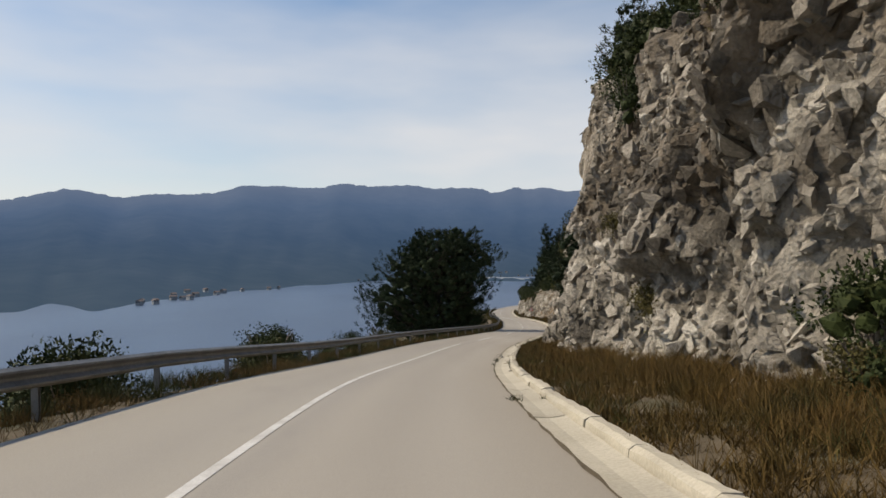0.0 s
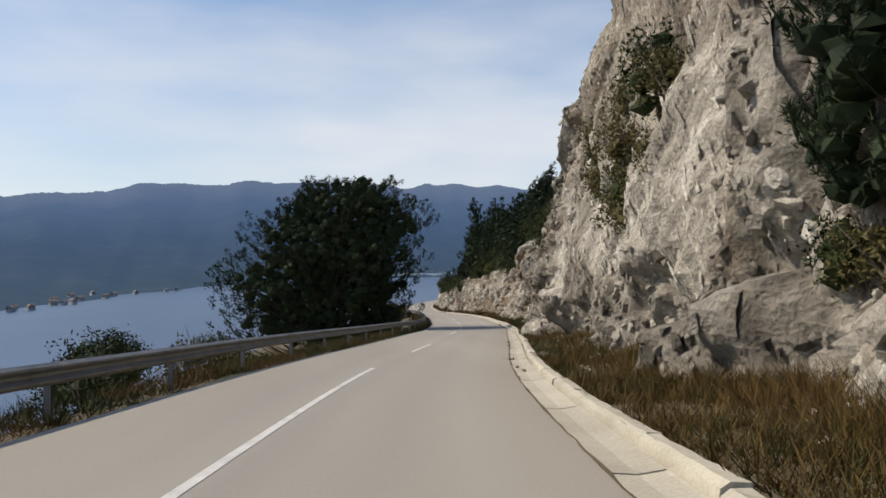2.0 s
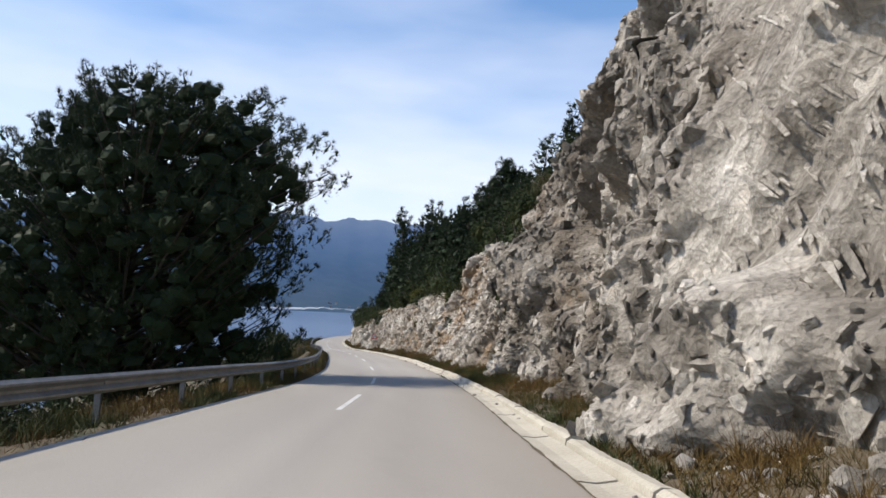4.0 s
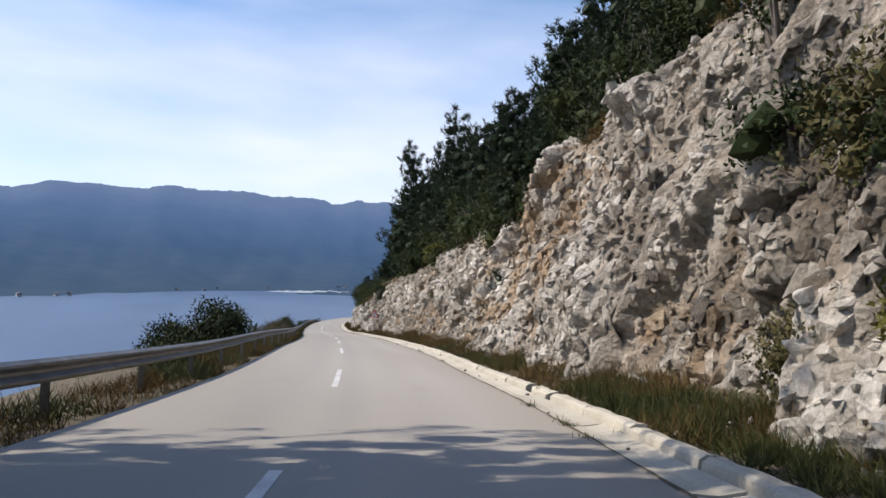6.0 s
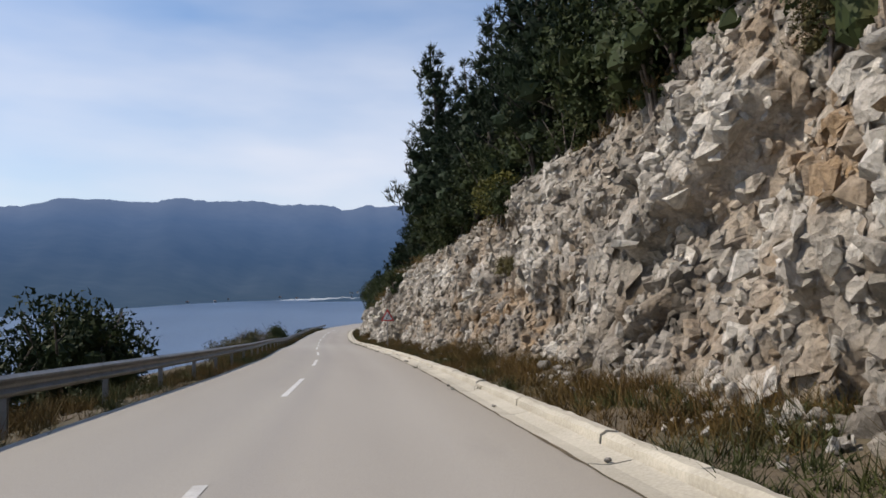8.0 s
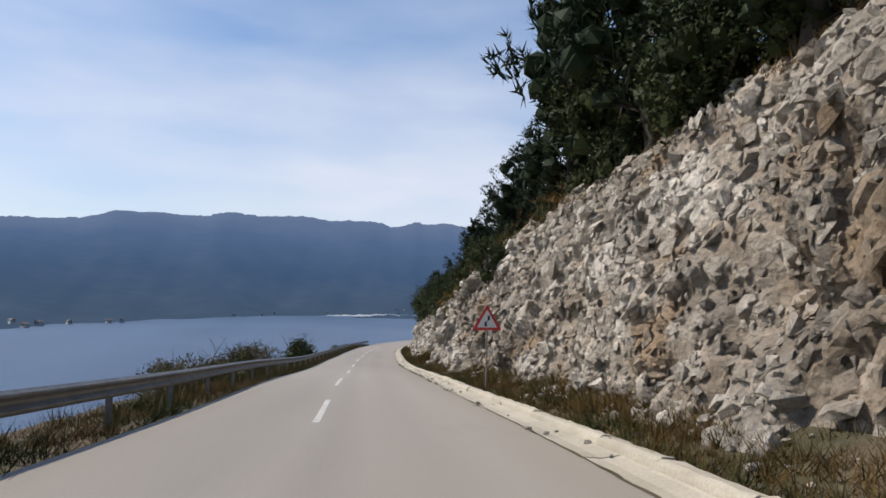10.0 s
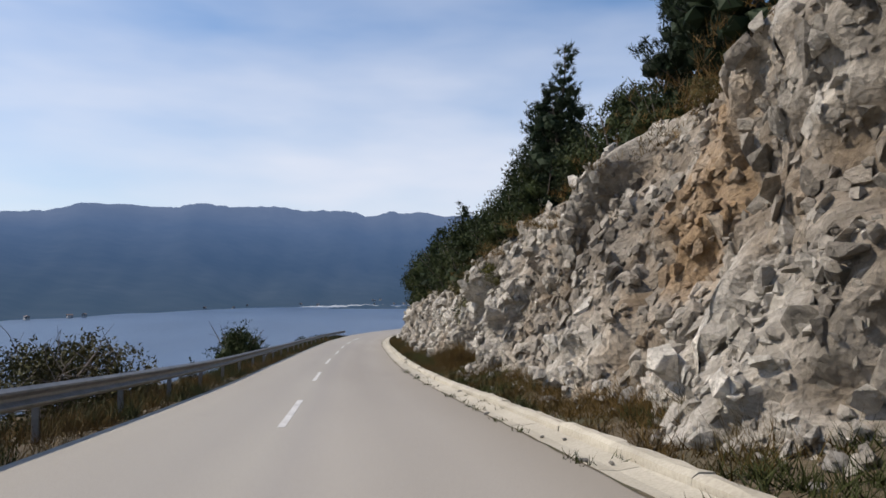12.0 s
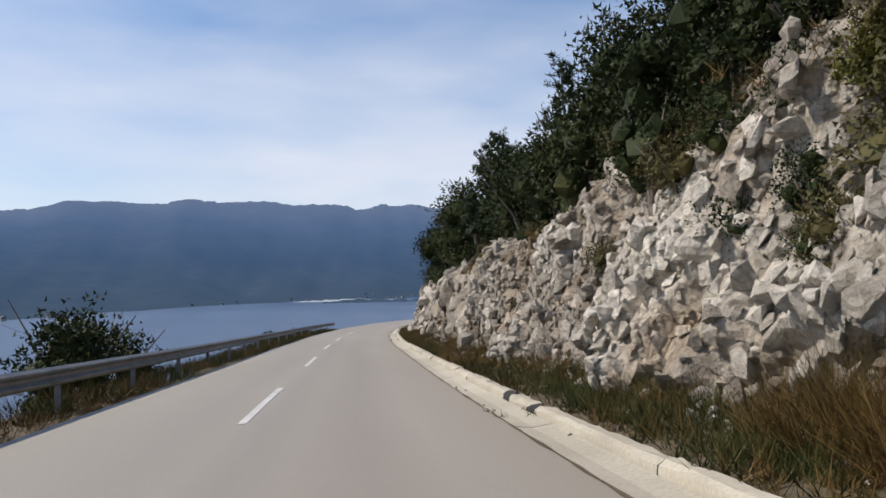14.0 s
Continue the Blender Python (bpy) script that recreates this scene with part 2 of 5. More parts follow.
WATER = water_material()
# wall and roof colours are dulled to imitate the haze of the distance
WALL_WHITE = surface("hazed_plaster", 0.4, [(0.3, (0.3, 0.32, 0.34)), (0.7, (0.42, 0.44, 0.46))], 0.9, objvar=0.3)
TILE = surface("hazed_roof_tiles", 0.6, [(0.3, (0.16, 0.13, 0.12)), (0.7, (0.2, 0.16, 0.15))], 0.9)
PALE_SHORE = surface("blue_grey_shore", 0.05, [(0.3, (0.3, 0.34, 0.38)), (0.7, (0.42, 0.46, 0.5))], 0.95)
GLASS_DARK = surface("dark_window", 1.0, [(0.3, (0.03, 0.035, 0.045)), (0.7, (0.05, 0.055, 0.065))], 0.2)
SIGN_RED = surface("sign_red", 3.0, [(0.3, (0.5, 0.03, 0.03)), (0.7, (0.58, 0.045, 0.04))], 0.5)
SIGN_WHITE = surface("sign_white", 3.0, [(0.3, (0.66, 0.66, 0.64)), (0.7, (0.76, 0.76, 0.74))], 0.5)
SIGN_BLACK = surface("sign_black", 3.0, [(0.3, (0.015, 0.015, 0.015)), (0.7, (0.025, 0.025, 0.025))], 0.5)


# ---- mesh helpers ----
class Geo:
    """Collects vertices and faces for one mesh."""

    def __init__(self):
        self.v, self.q, self.t, self.n = [], [], [], 0

    def add(self, verts, quads=None, tris=None):
        verts = np.asarray(verts, float).reshape(-1, 3)
        if quads is not None and len(quads):
            self.q.append(np.asarray(quads, int) + self.n)
        if tris is not None and len(tris):
            self.t.append(np.asarray(tris, int) + self.n)
        self.v.append(verts)
        self.n += len(verts)
        return self

    def mesh(self, name, mat, smooth=False):
        me = bpy.data.meshes.new(name)
        v = np.concatenate(self.v)
        q = np.concatenate(self.q) if self.q else np.zeros((0, 4), int)
        t = np.concatenate(self.t) if self.t else np.zeros((0, 3), int)
        loops = np.concatenate([q.ravel(), t.ravel()])
        starts = np.concatenate([np.arange(len(q)) * 4, len(q) * 4 + np.arange(len(t)) * 3])
        me.vertices.add(len(v))
        me.vertices.foreach_set("co", v.astype(np.float32).ravel())
        me.loops.add(len(loops))
        me.loops.foreach_set("vertex_index", loops.astype(np.int32))
        me.polygons.add(len(starts))
        me.polygons.foreach_set("loop_start", starts.astype(np.int32))
        me.polygons.foreach_set("use_smooth", np.full(len(starts), smooth))
        me.materials.append(mat)
        me.update(calc_edges=True)
        return me


def part(name, me, parent=None, label=""):
    ob = new(name, me)
    if parent is not None:
        ob.parent = parent
    return tagged(ob, label) if label else ob


def thing(name, label, category, group="", kind=""):
    return tagged(new(name), label, category, group, kind)


def grid_quads(rows, cols):
    i = np.arange(rows - 1)[:, None] * cols + np.arange(cols - 1)
    return np.stack([i, i + 1, i + cols + 1, i + cols], -1).reshape(-1, 4)


def tube(geo, pts, radii, sides=6):
    pts = np.asarray(pts, float)
    ways = np.gradient(pts, axis=0)
    ways /= np.linalg.norm(ways, axis=1, keepdims=True) + 1e-9
    ref = np.where(np.abs(ways[:, 2:3]) > 0.9, [[1.0, 0, 0]], [[0, 0, 1.0]])
    a = np.cross(ways, ref)
    a /= np.linalg.norm(a, axis=1, keepdims=True) + 1e-9
    b = np.cross(ways, a)
    ang = np.linspace(0, 2 * np.pi, sides, endpoint=False)
    ring = np.cos(ang)[None, :, None] * a[:, None] + np.sin(ang)[None, :, None] * b[:, None]
    v = pts[:, None] + ring * np.asarray(radii)[:, None, None]
    n, q = len(pts), []
    for i in range(n - 1):
        for k in range(sides):
            q.append((i * sides + k, i * sides + (k + 1) % sides, (i + 1) * sides + (k + 1) % sides, (i + 1) * sides + k))
    geo.add(v.reshape(-1, 3), q)


def spikes(geo, centres, ways, length, width, rng, curl=0.0):
    """A slim blade from each centre along its way."""
    n = len(centres)
    side = unit(np.cross(ways, rng.normal(size=(n, 3))))
    length, width = np.broadcast_to(length, n)[:, None], np.broadcast_to(width, n)[:, None]
    tip = centres + ways * length
    tip[:, 2] -= curl * length[:, 0]
    v = np.stack([centres + side * width, tip, centres - side * width], 1)
    geo.add(v.reshape(-1, 3), None, np.arange(n * 3).reshape(-1, 3))


def ball(level):
    bm = bmesh.new()
    bmesh.ops.create_icosphere(bm, subdivisions=level, radius=1.0)
    bm.verts.index_update()
    v, t = np.array([p.co[:] for p in bm.verts]), np.array([[p.index for p in f.verts] for f in bm.faces])
    bm.free()
    return v, t


BALLS = {k: ball(k) for k in (1, 2)}


def masses(geo, centres, sizes, flat, level, rng):
    """Dense ragged inner masses of a crown, under its leaves."""
    v, t = BALLS[level]
    n = len(centres)
    vv = centres[:, None] + v[None] * np.asarray(sizes)[:, None, None] * rng.uniform(0.62, 1.12, (n, len(v), 1)) * [1, 1, flat]
    geo.add(vv.reshape(-1, 3), None, (t[None] + (np.arange(n) * len(v))[:, None, None]).reshape(-1, 3))


def unit(v):
    return v / (np.linalg.norm(v, axis=-1, keepdims=True) + 1e-9)


def hashed(i, j, seed):
    """Three even random numbers for each cell of a plane grid."""
    i, j = i.astype(np.int64), j.astype(np.int64)
    out = []
    for k in range(3):
        h = (i * 374761393 + j * 668265263 + (seed * 7 + k) * 1274126177) & 0xFFFFFFFF
        h = ((h ^ (h >> 13)) * 1274126177) & 0xFFFFFFFF
        h = ((h ^ (h >> 16)) * 2246822519) & 0xFFFFFFFF
        out.append(((h ^ (h >> 15)) & 0xFFFFFF) / float(0xFFFFFF))
    return out


def blocks(a, b, size, seed):
    """Split the plane into angular blocks: each point's block numbers, its offset from the block's middle, and the gap to the next."""
    u, v = a / size, b / size
    iu, iv = np.floor(u), np.floor(v)
    best, second = np.full(a.shape, 9.0), np.full(a.shape, 9.0)
    du, dv, bi, bj = (np.zeros(a.shape) for _ in range(4))
    for oi in (-1, 0, 1):
        for oj in (-1, 0, 1):
            r = hashed(iu + oi, iv + oj, seed)
            x, y = u - (iu + oi + 0.1 + 0.8 * r[0]), v - (iv + oj + 0.1 + 0.8 * r[1])
            d = np.abs(x) * 0.75 + np.abs(y) * 0.75 + 0.45 * np.hypot(x, y)
            near = d < best
            second = np.where(near, best, np.minimum(second, d))
            best = np.where(near, d, best)
            du, dv = np.where(near, x, du), np.where(near, y, dv)
            bi, bj = np.where(near, iu + oi, bi), np.where(near, iv + oj, bj)
    r = hashed(bi, bj, seed + 50)
    s = hashed(bi, bj, seed + 90)
    return r, s, du * size, dv * size, (second - best) * size


def wave(x, y, seed, size):
    """A smooth uneven field between about -1 and 1."""
    rng = np.random.RandomState(seed)
    out = np.zeros(np.broadcast(x, y).shape)
    for k in range(9):
        f = 2 * np.pi / size * (0.45 + 1.3 * rng.rand())
        an = rng.rand() * np.pi * 2
        out += np.sin(f * (np.cos(an) * x + np.sin(an) * y) + rng.rand() * 6.28)
    return out / 3.6


# ---- the line of the road: its right edge at each station, and its fall ----
EDGE = [(-80, 12.0), (-48, 6.0), (-24, 3.1), (0, 1.5), (5.5, 1.3), (10.5, 1.15), (17.5, 1.25), (24, 1.6), (32, 2.4), (41, 3.55), (48, 4.8), (56, 6.6),
        (66, 8.6), (74, 10.3), (80, 11.5), (86, 12.5), (92, 13.4), (100, 14.2), (108, 14.95), (119, 15.7), (128, 16.45), (144, 17.3), (158, 17.55),
        (170, 18.03), (181, 18.36), (192, 18.8), (200, 19.22), (211, 19.95), (224, 20.75), (240, 22.2), (260, 25.0), (290, 31.5), (330, 44)]
FALL = [(-80, 4.2), (-30, 0.75), (0, -1.31), (7.4, -1.94), (14.7, -2.51), (21.5, -3.23), (28.3, -3.88), (35.1, -4.42), (67.8, -6.84), (74.4, -7.31), (80.7, -7.81), (87.3, -8.22), (93.8, -8.6), (100.6, -9.01), (107.6, -9.3), (114.5, -9.69), (121.1, -10.1), (152.4, -12.01), (159.1, -12.38), (165.8, -12.81), (172.5, -13.26), (179, -13.68), (185.3, -14.06), (195, -14.5), (205, -14.95), (215, -15.35), (230, -15.95), (260, -16.9), (330, -19)]
FINE = np.arange(-80, 330.5, 0.5)


def smoothed(rows, width):
    a = np.array(rows, float)
    f = np.interp(FINE, a[:, 0], a[:, 1])
    k = int(width / 0.5) | 1
    w = np.hanning(k + 2)[1:-1]
    return np.convolve(np.pad(f, k // 2, mode="reflect", reflect_type="odd"), w / w.sum(), "valid")


EDGE_X, FALL_Z = smoothed(EDGE, 16), smoothed(FALL, 14)
EDGE_D = np.gradient(EDGE_X, 0.5)


def at(y, u, h=0.0):
    """World place of a station, metres to the right of the road's right edge, and metres above the road."""
    y, u, h = np.broadcast_arrays(np.asarray(y, float), u, h)
    x, d, z = np.interp(y, FINE, EDGE_X), np.interp(y, FINE, EDGE_D), np.interp(y, FINE, FALL_Z)
    k = 1 / np.sqrt(1 + d * d)
    return np.stack([x + u * k, y - u * d * k, z + h], -1)


def heading(y):
    return -math.atan(float(np.interp(y, FINE, EDGE_D)))


LEFT = -6.15      # the road's left edge
SEA = -34.0
FOOT = [(-80, 5.0), (-15, 4.2), (8, 4.1), (20, 3.8), (27, 3.3), (33, 3.5), (40, 3.0), (48, 2.8), (56, 2.8), (66, 2.4), (69, 2.7), (73, 3.4), (80, 3.0), (85, 2.5),
        (94, 2.4), (103, 2.3), (115, 2.4), (125, 2.3), (150, 2.1), (160, 2.0), (175, 2.2), (190, 2.4), (205, 2.3), (330, 2.4)]
CREST = [(-80, 9), (0, 9), (20, 10), (31, 10.5), (37, 13), (44, 16), (60, 16), (66, 13.5), (72, 13), (78, 12.5), (82, 10.8), (86, 9.8), (91, 8.4), (97, 7.6), (109.3, 7.5), (110.8, 5.4), (115, 6.0), (118, 6.4),
         (125, 6.2), (135, 5.8), (150, 5.7), (158, 5.6), (168, 5.9), (175, 5.4), (180, 4.8), (187, 4.8), (192, 4.7), (197, 4.1), (205, 3.6), (220, 3.4), (240, 3.5), (330, 4)]
LEAN = [(-80, 0.18), (40, 0.17), (60, 0.12), (66, 0.14), (74, 0.16), (85, 0.2), (95, 0.26), (110, 0.3), (330, 0.3)]
FOOT_U, CREST_H, LEAN_K = smoothed(FOOT, 5), smoothed(CREST, 3), smoothed(LEAN, 10)


def foot(y):
    return np.interp(y, FINE, FOOT_U)


def crest(y):
    return np.interp(y, FINE, CREST_H) + 0.35 * wave(y, 0 * y, 5, 9.0)


def top_u(y):
    return foot(y) + np.interp(y, FINE, LEAN_K) * crest(y)


def slope(y):
    return np.interp(y, [0, 152, 164, 180, 190, 330], [0.72, 0.72, 0.42, 0.45, 0.75, 0.72])


def hill_h(y, u):
    """Height of the wooded slope over the road, behind the crest."""
    d = np.maximum(u - top_u(y), 0)
    return crest(y) + slope(y) * d + 0.5 * wave(y, u, 21, 11.0) * np.minimum(d / 3, 1)


def bank_h(y, u):
    """Height of the seaward bank, to the left of the rail."""
    d = np.maximum(-7.5 - u, 0)
    return -0.25 - 0.6 * np.minimum(d, 5) - 0.2 * np.clip(d - 5, 0, 40) - 0.42 * np.maximum(d - 45, 0) + 0.35 * wave(y, u, 31, 7.0) * np.minimum(d / 3, 1)


# ---- ground ----
ys = np.arange(-78, 328, 1.5)
cols = []
for u in (-220, -150, -100, -65, -45, -32, -23, -17, -13, -10.5, -8.8, -7.6):
    cols.append((np.full_like(ys, u), bank_h(ys, np.full_like(ys, u))))
for u, h in ((-7.0, -0.12), (-6.5, -0.06), (-6.0, -0.09), (-3, -0.12), (0.0, -0.12), (0.7, -0.02), (1.2, 0.06)):
    cols.append((np.full_like(ys, u), np.full_like(ys, h) + (0.04 * wave(ys, ys * 0 + u, 8, 2.5) if abs(u + 3) > 3.2 else 0)))
cols.append(((foot(ys) + 1.4) / 2, 0.13 + 0.06 * wave(ys, ys * 0, 9, 2.0)))
cols.append((foot(ys) + 0.25, 0.42 + 0.14 * wave(ys, ys * 0, 10, 2.2)))
cols.append((foot(ys) + 2.7, 0.3 + 0 * ys))
cols.append((np.maximum(top_u(ys) + 1.5, foot(ys) + 2.9), crest(ys) - 0.5))
for d in (2.4, 4, 6.5, 10, 15, 22, 32, 48, 75, 120):
    u = top_u(ys) + d
    cols.append((u, hill_h(ys, u)))
gv = np.stack([at(ys, u, h) for u, h in cols], 1)
ground = tagged(new("ground", Geo().add(gv.reshape(-1, 3), grid_quads(len(ys), len(cols))).mesh("ground", SOIL, True)),
                "stony brown soil of the hillside and road verges", "ground", kind="structure")

sea_v = [(-4800, -900, SEA), (4800, -900, SEA), (4800, 4800, SEA), (-4800, 4800, SEA)]
tagged(new("water", Geo().add(sea_v, [(0, 1, 2, 3)]).mesh("water", WATER)), "calm blue-grey water of a wide bay", "water", kind="structure")

# ---- road, gutter, kerb and markings ----
ys = np.arange(-78, 328, 1.0)
us = np.linspace(LEFT, 0.0, 9)
rv = np.stack([at(ys, u, 0.015 * math.sin(math.pi * (u - LEFT) / -LEFT)) for u in us], 1)
road_me = Geo().add(rv.reshape(-1, 3), grid_quads(len(ys), len(us))).mesh("road", ROAD, True)
a = road_me.attributes.new("across", "FLOAT", "POINT")
a.data.foreach_set("value", np.tile(np.linspace(0, 1, len(us)), len(ys)).astype(np.float32))
tagged(new("road", road_me), "pale sun-bleached asphalt two-lane coast road", "road", kind="structure")


def strip(y0, y1, u0, u1, h, step=0.8):
    n = max(2, int((y1 - y0) / step) + 1)
    yy = np.linspace(y0, y1, n)
    top = lambda u: 0.015 * math.sin(math.pi * (u - LEFT) / -LEFT) + h
    return np.stack([at(yy, u0, top(u0)), at(yy, u1, top(u1))], 1).reshape(-1, 3), grid_quads(n, 2)


def mid_u(y):
    return float(np.interp(y, [0, 30, 48, 72, 110, 121, 330], [-3.4, -3.32, -3.22, -3.38, -3.4, -3.46, -3.46]))


v, q = strip(-70, 45.2, mid_u(20) - 0.06, mid_u(20) + 0.06, 0.005)
tagged(new("road_marking", Geo().add(v, q).mesh("solid_line", PAINT)), "worn white solid centre line on the asphalt", "road marking", kind="structure")
for y0 in (51.7, 69.4, 81.3, 95.0, 108.4, 121.7, 134.3, 146.0, 157.7, 170.3, 183.2, 195.2, 207.6, 220.0, 232.0, 244.0):
    v, q = strip(y0, y0 + 5.3, mid_u(y0) - 0.06, mid_u(y0) + 0.06, 0.005)
    tagged(new("road_marking", Geo().add(v, q).mesh("dash", PAINT)), "worn white dash of the centre line on the asphalt", "road marking", "centre line dashes", "structure")


def box_profile(profile, length, taper=0.0, seed=0, segs=3):
    """A straight piece along y with a profile in x and z, slightly uneven."""
    rng = np.random.RandomState(seed)
    n = len(profile)
    v = []
    for k in range(segs + 1):
        s = -length / 2 + length * k / segs
        for x, z in profile:
            v.append((x + rng.normal() * taper, s, z + rng.normal() * taper * (z > 0.02)))
    g = Geo()
    q = [(k * n + i, k * n + (i + 1) % n, (k + 1) * n + (i + 1) % n, (k + 1) * n + i) for k in range(segs) for i in range(n)]
    g.add(v, q)
    for base in (0, segs * n):
        g.t.append(np.array([(base, base + i, base + i + 1) if base else (base, base + i + 1, base + i) for i in range(1, n - 1)]))
    return g


gutter = tagged(new("gutter"), "cream concrete gutter slabs along the road edge", "gutter", kind="structure")
kerb = tagged(new("kerb"), "chipped pale concrete kerb with gaps and grass beside it", "kerb", kind="structure")
slab_prof = [(0.0, -0.2), (0.48, -0.2), (0.48, 0.03), (0.44, 0.018), (0.24, -0.012), (0.02, 0.004), (0.0, -0.006)]
slab_me = [box_profile(slab_prof, 3.99, 0.003, s, 6).mesh("gutter_slab", CONCRETE) for s in range(4)]
kerb_prof = [(0.485, -0.2), (0.76, -0.2), (0.76, 0.11), (0.735, 0.135), (0.60, 0.14), (0.53, 0.1)]
kerb_me = [box_profile(kerb_prof, 1.99, 0.007, 40 + s, 7).mesh("kerb_stone", CONCRETE) for s in range(6)]
short_me = box_profile(kerb_prof, 1.35, 0.02, 60, 5).mesh("kerb_stone", CONCRETE)
pick = random.Random(4)
for k in range(-8, 132):
    y = k * 2.0
    p, p2 = at(y - 1, 0, 0), at(y + 1, 0, 0)
    tilt = math.degrees(math.atan2(p2[2] - p[2], math.hypot(p2[0] - p[0], p2[1] - p[1])))
    m = pose(*at(y, 0, 0), tilt, 0, math.degrees(heading(y)))
    if k % 2 == 0:
        s = part("gutter_slab", pick.choice(slab_me), gutter)
        s.matrix_basis = m @ pose(0, 0, pick.uniform(-0.004, 0.004))
    s = part("kerb_stone", short_me if k in (47, 98) else pick.choice(kerb_me), kerb)
    s.matrix_basis = m @ pose(pick.uniform(-0.015, 0.02), 0, pick.uniform(-0.02, 0.01), 0, pick.uniform(-1.0, 1.0), pick.uniform(-0.4, 0.4))

# earth-filled joint between asphalt and gutter
jy = np.arange(-20, 262, 0.25)
jw = 0.012 + 0.016 * np.clip(wave(jy, 0 * jy, 71, 1.7) + 0.4, 0, 1.4)
jc = 0.012 * wave(jy, 0 * jy, 72, 0.9)
jv = np.stack([at(jy, jc - jw, 0.009), at(jy, jc + jw, 0.009)], 1)
tagged(new("road_joint", Geo().add(jv.reshape(-1, 3), grid_quads(len(jy), 2)).mesh("road_joint", SOIL)), "dark earth-filled joint between asphalt and gutter", "joint", kind="structure")

# ---- rock cutting ----
OVER = 12


def rock_grid(y0, y1, step, rows_up):
    yy = np.linspace(y0, y1, int(round((y1 - y0) / step)) + 1)
    up = np.concatenate([np.linspace(0, 1, rows_up), 1 + np.linspace(0, 1, OVER + 1)[1:]])
    Y, V = np.meshgrid(yy, up, indexing="ij")
    H = crest(yy)[:, None] + 0 * V
    over = np.maximum(V - 1, 0)
    far = np.clip(np.minimum((yy - 146) / 6, (194 - yy) / 4), 0, 1)[:, None]
    h = np.minimum(V, 1) * (H + 0.6) - 0.6 + over * (1.3 + 1.6 * far)
    lean = np.interp(yy, FINE, LEAN_K)[:, None]
    u = foot(yy)[:, None] + lean * np.maximum(h - over * (1.3 + 1.6 * far), 0) + over * (1.9 + 1.6 * far)
    # the face's own coordinates, turned to follow the slanting beds
    s, z = Y, h * 1.05
    wx, wz = s + 0.16 * wave(s, z, 3, 4.0), z + 0.13 * wave(s, z, 4, 3.0)
    an = radians(38)
    a, b = wx * math.cos(an) + wz * math.sin(an), -wx * math.sin(an) + wz * math.cos(an)
    slab = np.clip(np.minimum((Y - 41 + wave(Y, h, 33, 5.0)) / 2, (67 - Y + wave(Y, h, 34, 5.0)) / 2), 0, 1) * np.clip((h - 1.6 + 0.9 * wave(Y, h, 35, 6.0)) / 0.8, 0, 1)
    rubble = np.clip((Y - 84) / 14, 0, 1) * (1 - 0.65 * np.exp(-((Y - 187.5) / 4.5) ** 4))
    r1, s1, x1, z1, g1 = blocks(a * 1.1, b * 0.8, 3.6, 1)
    r2, s2, x2, z2, g2 = blocks(a * 1.2 + 3 * r1[0], b * 0.72 + 2 * r1[1], 1.1, 2)
    # steep fluted shards between the tall cliff and the broken cutting
    steep = radians(16)
    p_, q_ = wx * math.cos(steep) + wz * math.sin(steep), -wx * math.sin(steep) + wz * math.cos(steep)
    flute = (np.minimum((Y - 70) / 6, (131 - Y) / 9) + 0.5 * wave(Y, h, 25, 5.0)) > 0.3
    flute = flute | (Y < 39 + 2 * wave(Y, h, 26, 4.0))
    f2 = blocks(p_ * 1.3 + 3 * r1[0], q_ * 0.55 + 2 * r1[1], 1.2, 12)
    r2, s2, (x2, z2, g2) = [np.where(flute, m, n) for m, n in zip(f2[0], r2)], [np.where(flute, m, n) for m, n in zip(f2[1], s2)], [np.where(flute, m, n) for m, n in zip(f2[2:], (x2, z2, g2))]
    turn = 1.5 * (r2[2] - 0.5)
    ta, tb = wx * np.cos(turn) + wz * np.sin(turn), -wx * np.sin(turn) + wz * np.cos(turn)
    r3, s3, x3, z3, g3 = blocks(ta * 1.15 + 2 * r2[1], tb * 0.8, 0.5, 3)
    f3 = blocks(p_ * 1.25 + 2 * r2[1], q_ * 0.62 + 2 * r2[0], 0.52, 13)
    r3, s3, (x3, z3, g3) = [np.where(flute, m, n) for m, n in zip(f3[0], r3)], [np.where(flute, m, n) for m, n in zip(f3[1], s3)], [np.where(flute, m, n) for m, n in zip(f3[2:], (x3, z3, g3))]
    r4, s4, x4, z4, g4 = blocks(wx * 1.2 + r3[0], wz * 0.8, 0.26, 4)
    big = (r1[0] - 0.5) * 0.95 + (s1[0] - 0.5) * 0.7 * x1 + (s1[1] - 0.5) * 0.15 * z1
    mid = (r2[0] - 0.5) * 0.4 + (s2[0] - 0.5) * 0.75 * x2 + (s2[1] - 0.5) * 0.25 * z2
    sml = (r3[0] - 0.5) * 0.13 + (s3[0] - 0.5) * 0.7 * x3 + (s3[1] - 0.5) * 0.35 * z3
    tiny = (r4[0] - 0.5) * 0.03 + (s4[0] - 0.5) * 0.4 * x4 + (s4[1] - 0.5) * 0.3 * z4
    crack = -0.2 * (1 - np.minimum(g2 / 0.3, 1)) - 0.08 * (1 - np.minimum(g3 / 0.16, 1))
    def eased(f, times):
        for _ in range(times):
            pad = np.pad(f, 1, mode="edge")
            f = (pad[:-2, 1:-1] + 2 * pad[1:-1, 1:-1] + pad[2:, 1:-1]) / 4
            pad = np.pad(f, 1, mode="edge")
            f = (pad[1:-1, :-2] + 2 * pad[1:-1, 1:-1] + pad[1:-1, 2:]) / 4
        return f

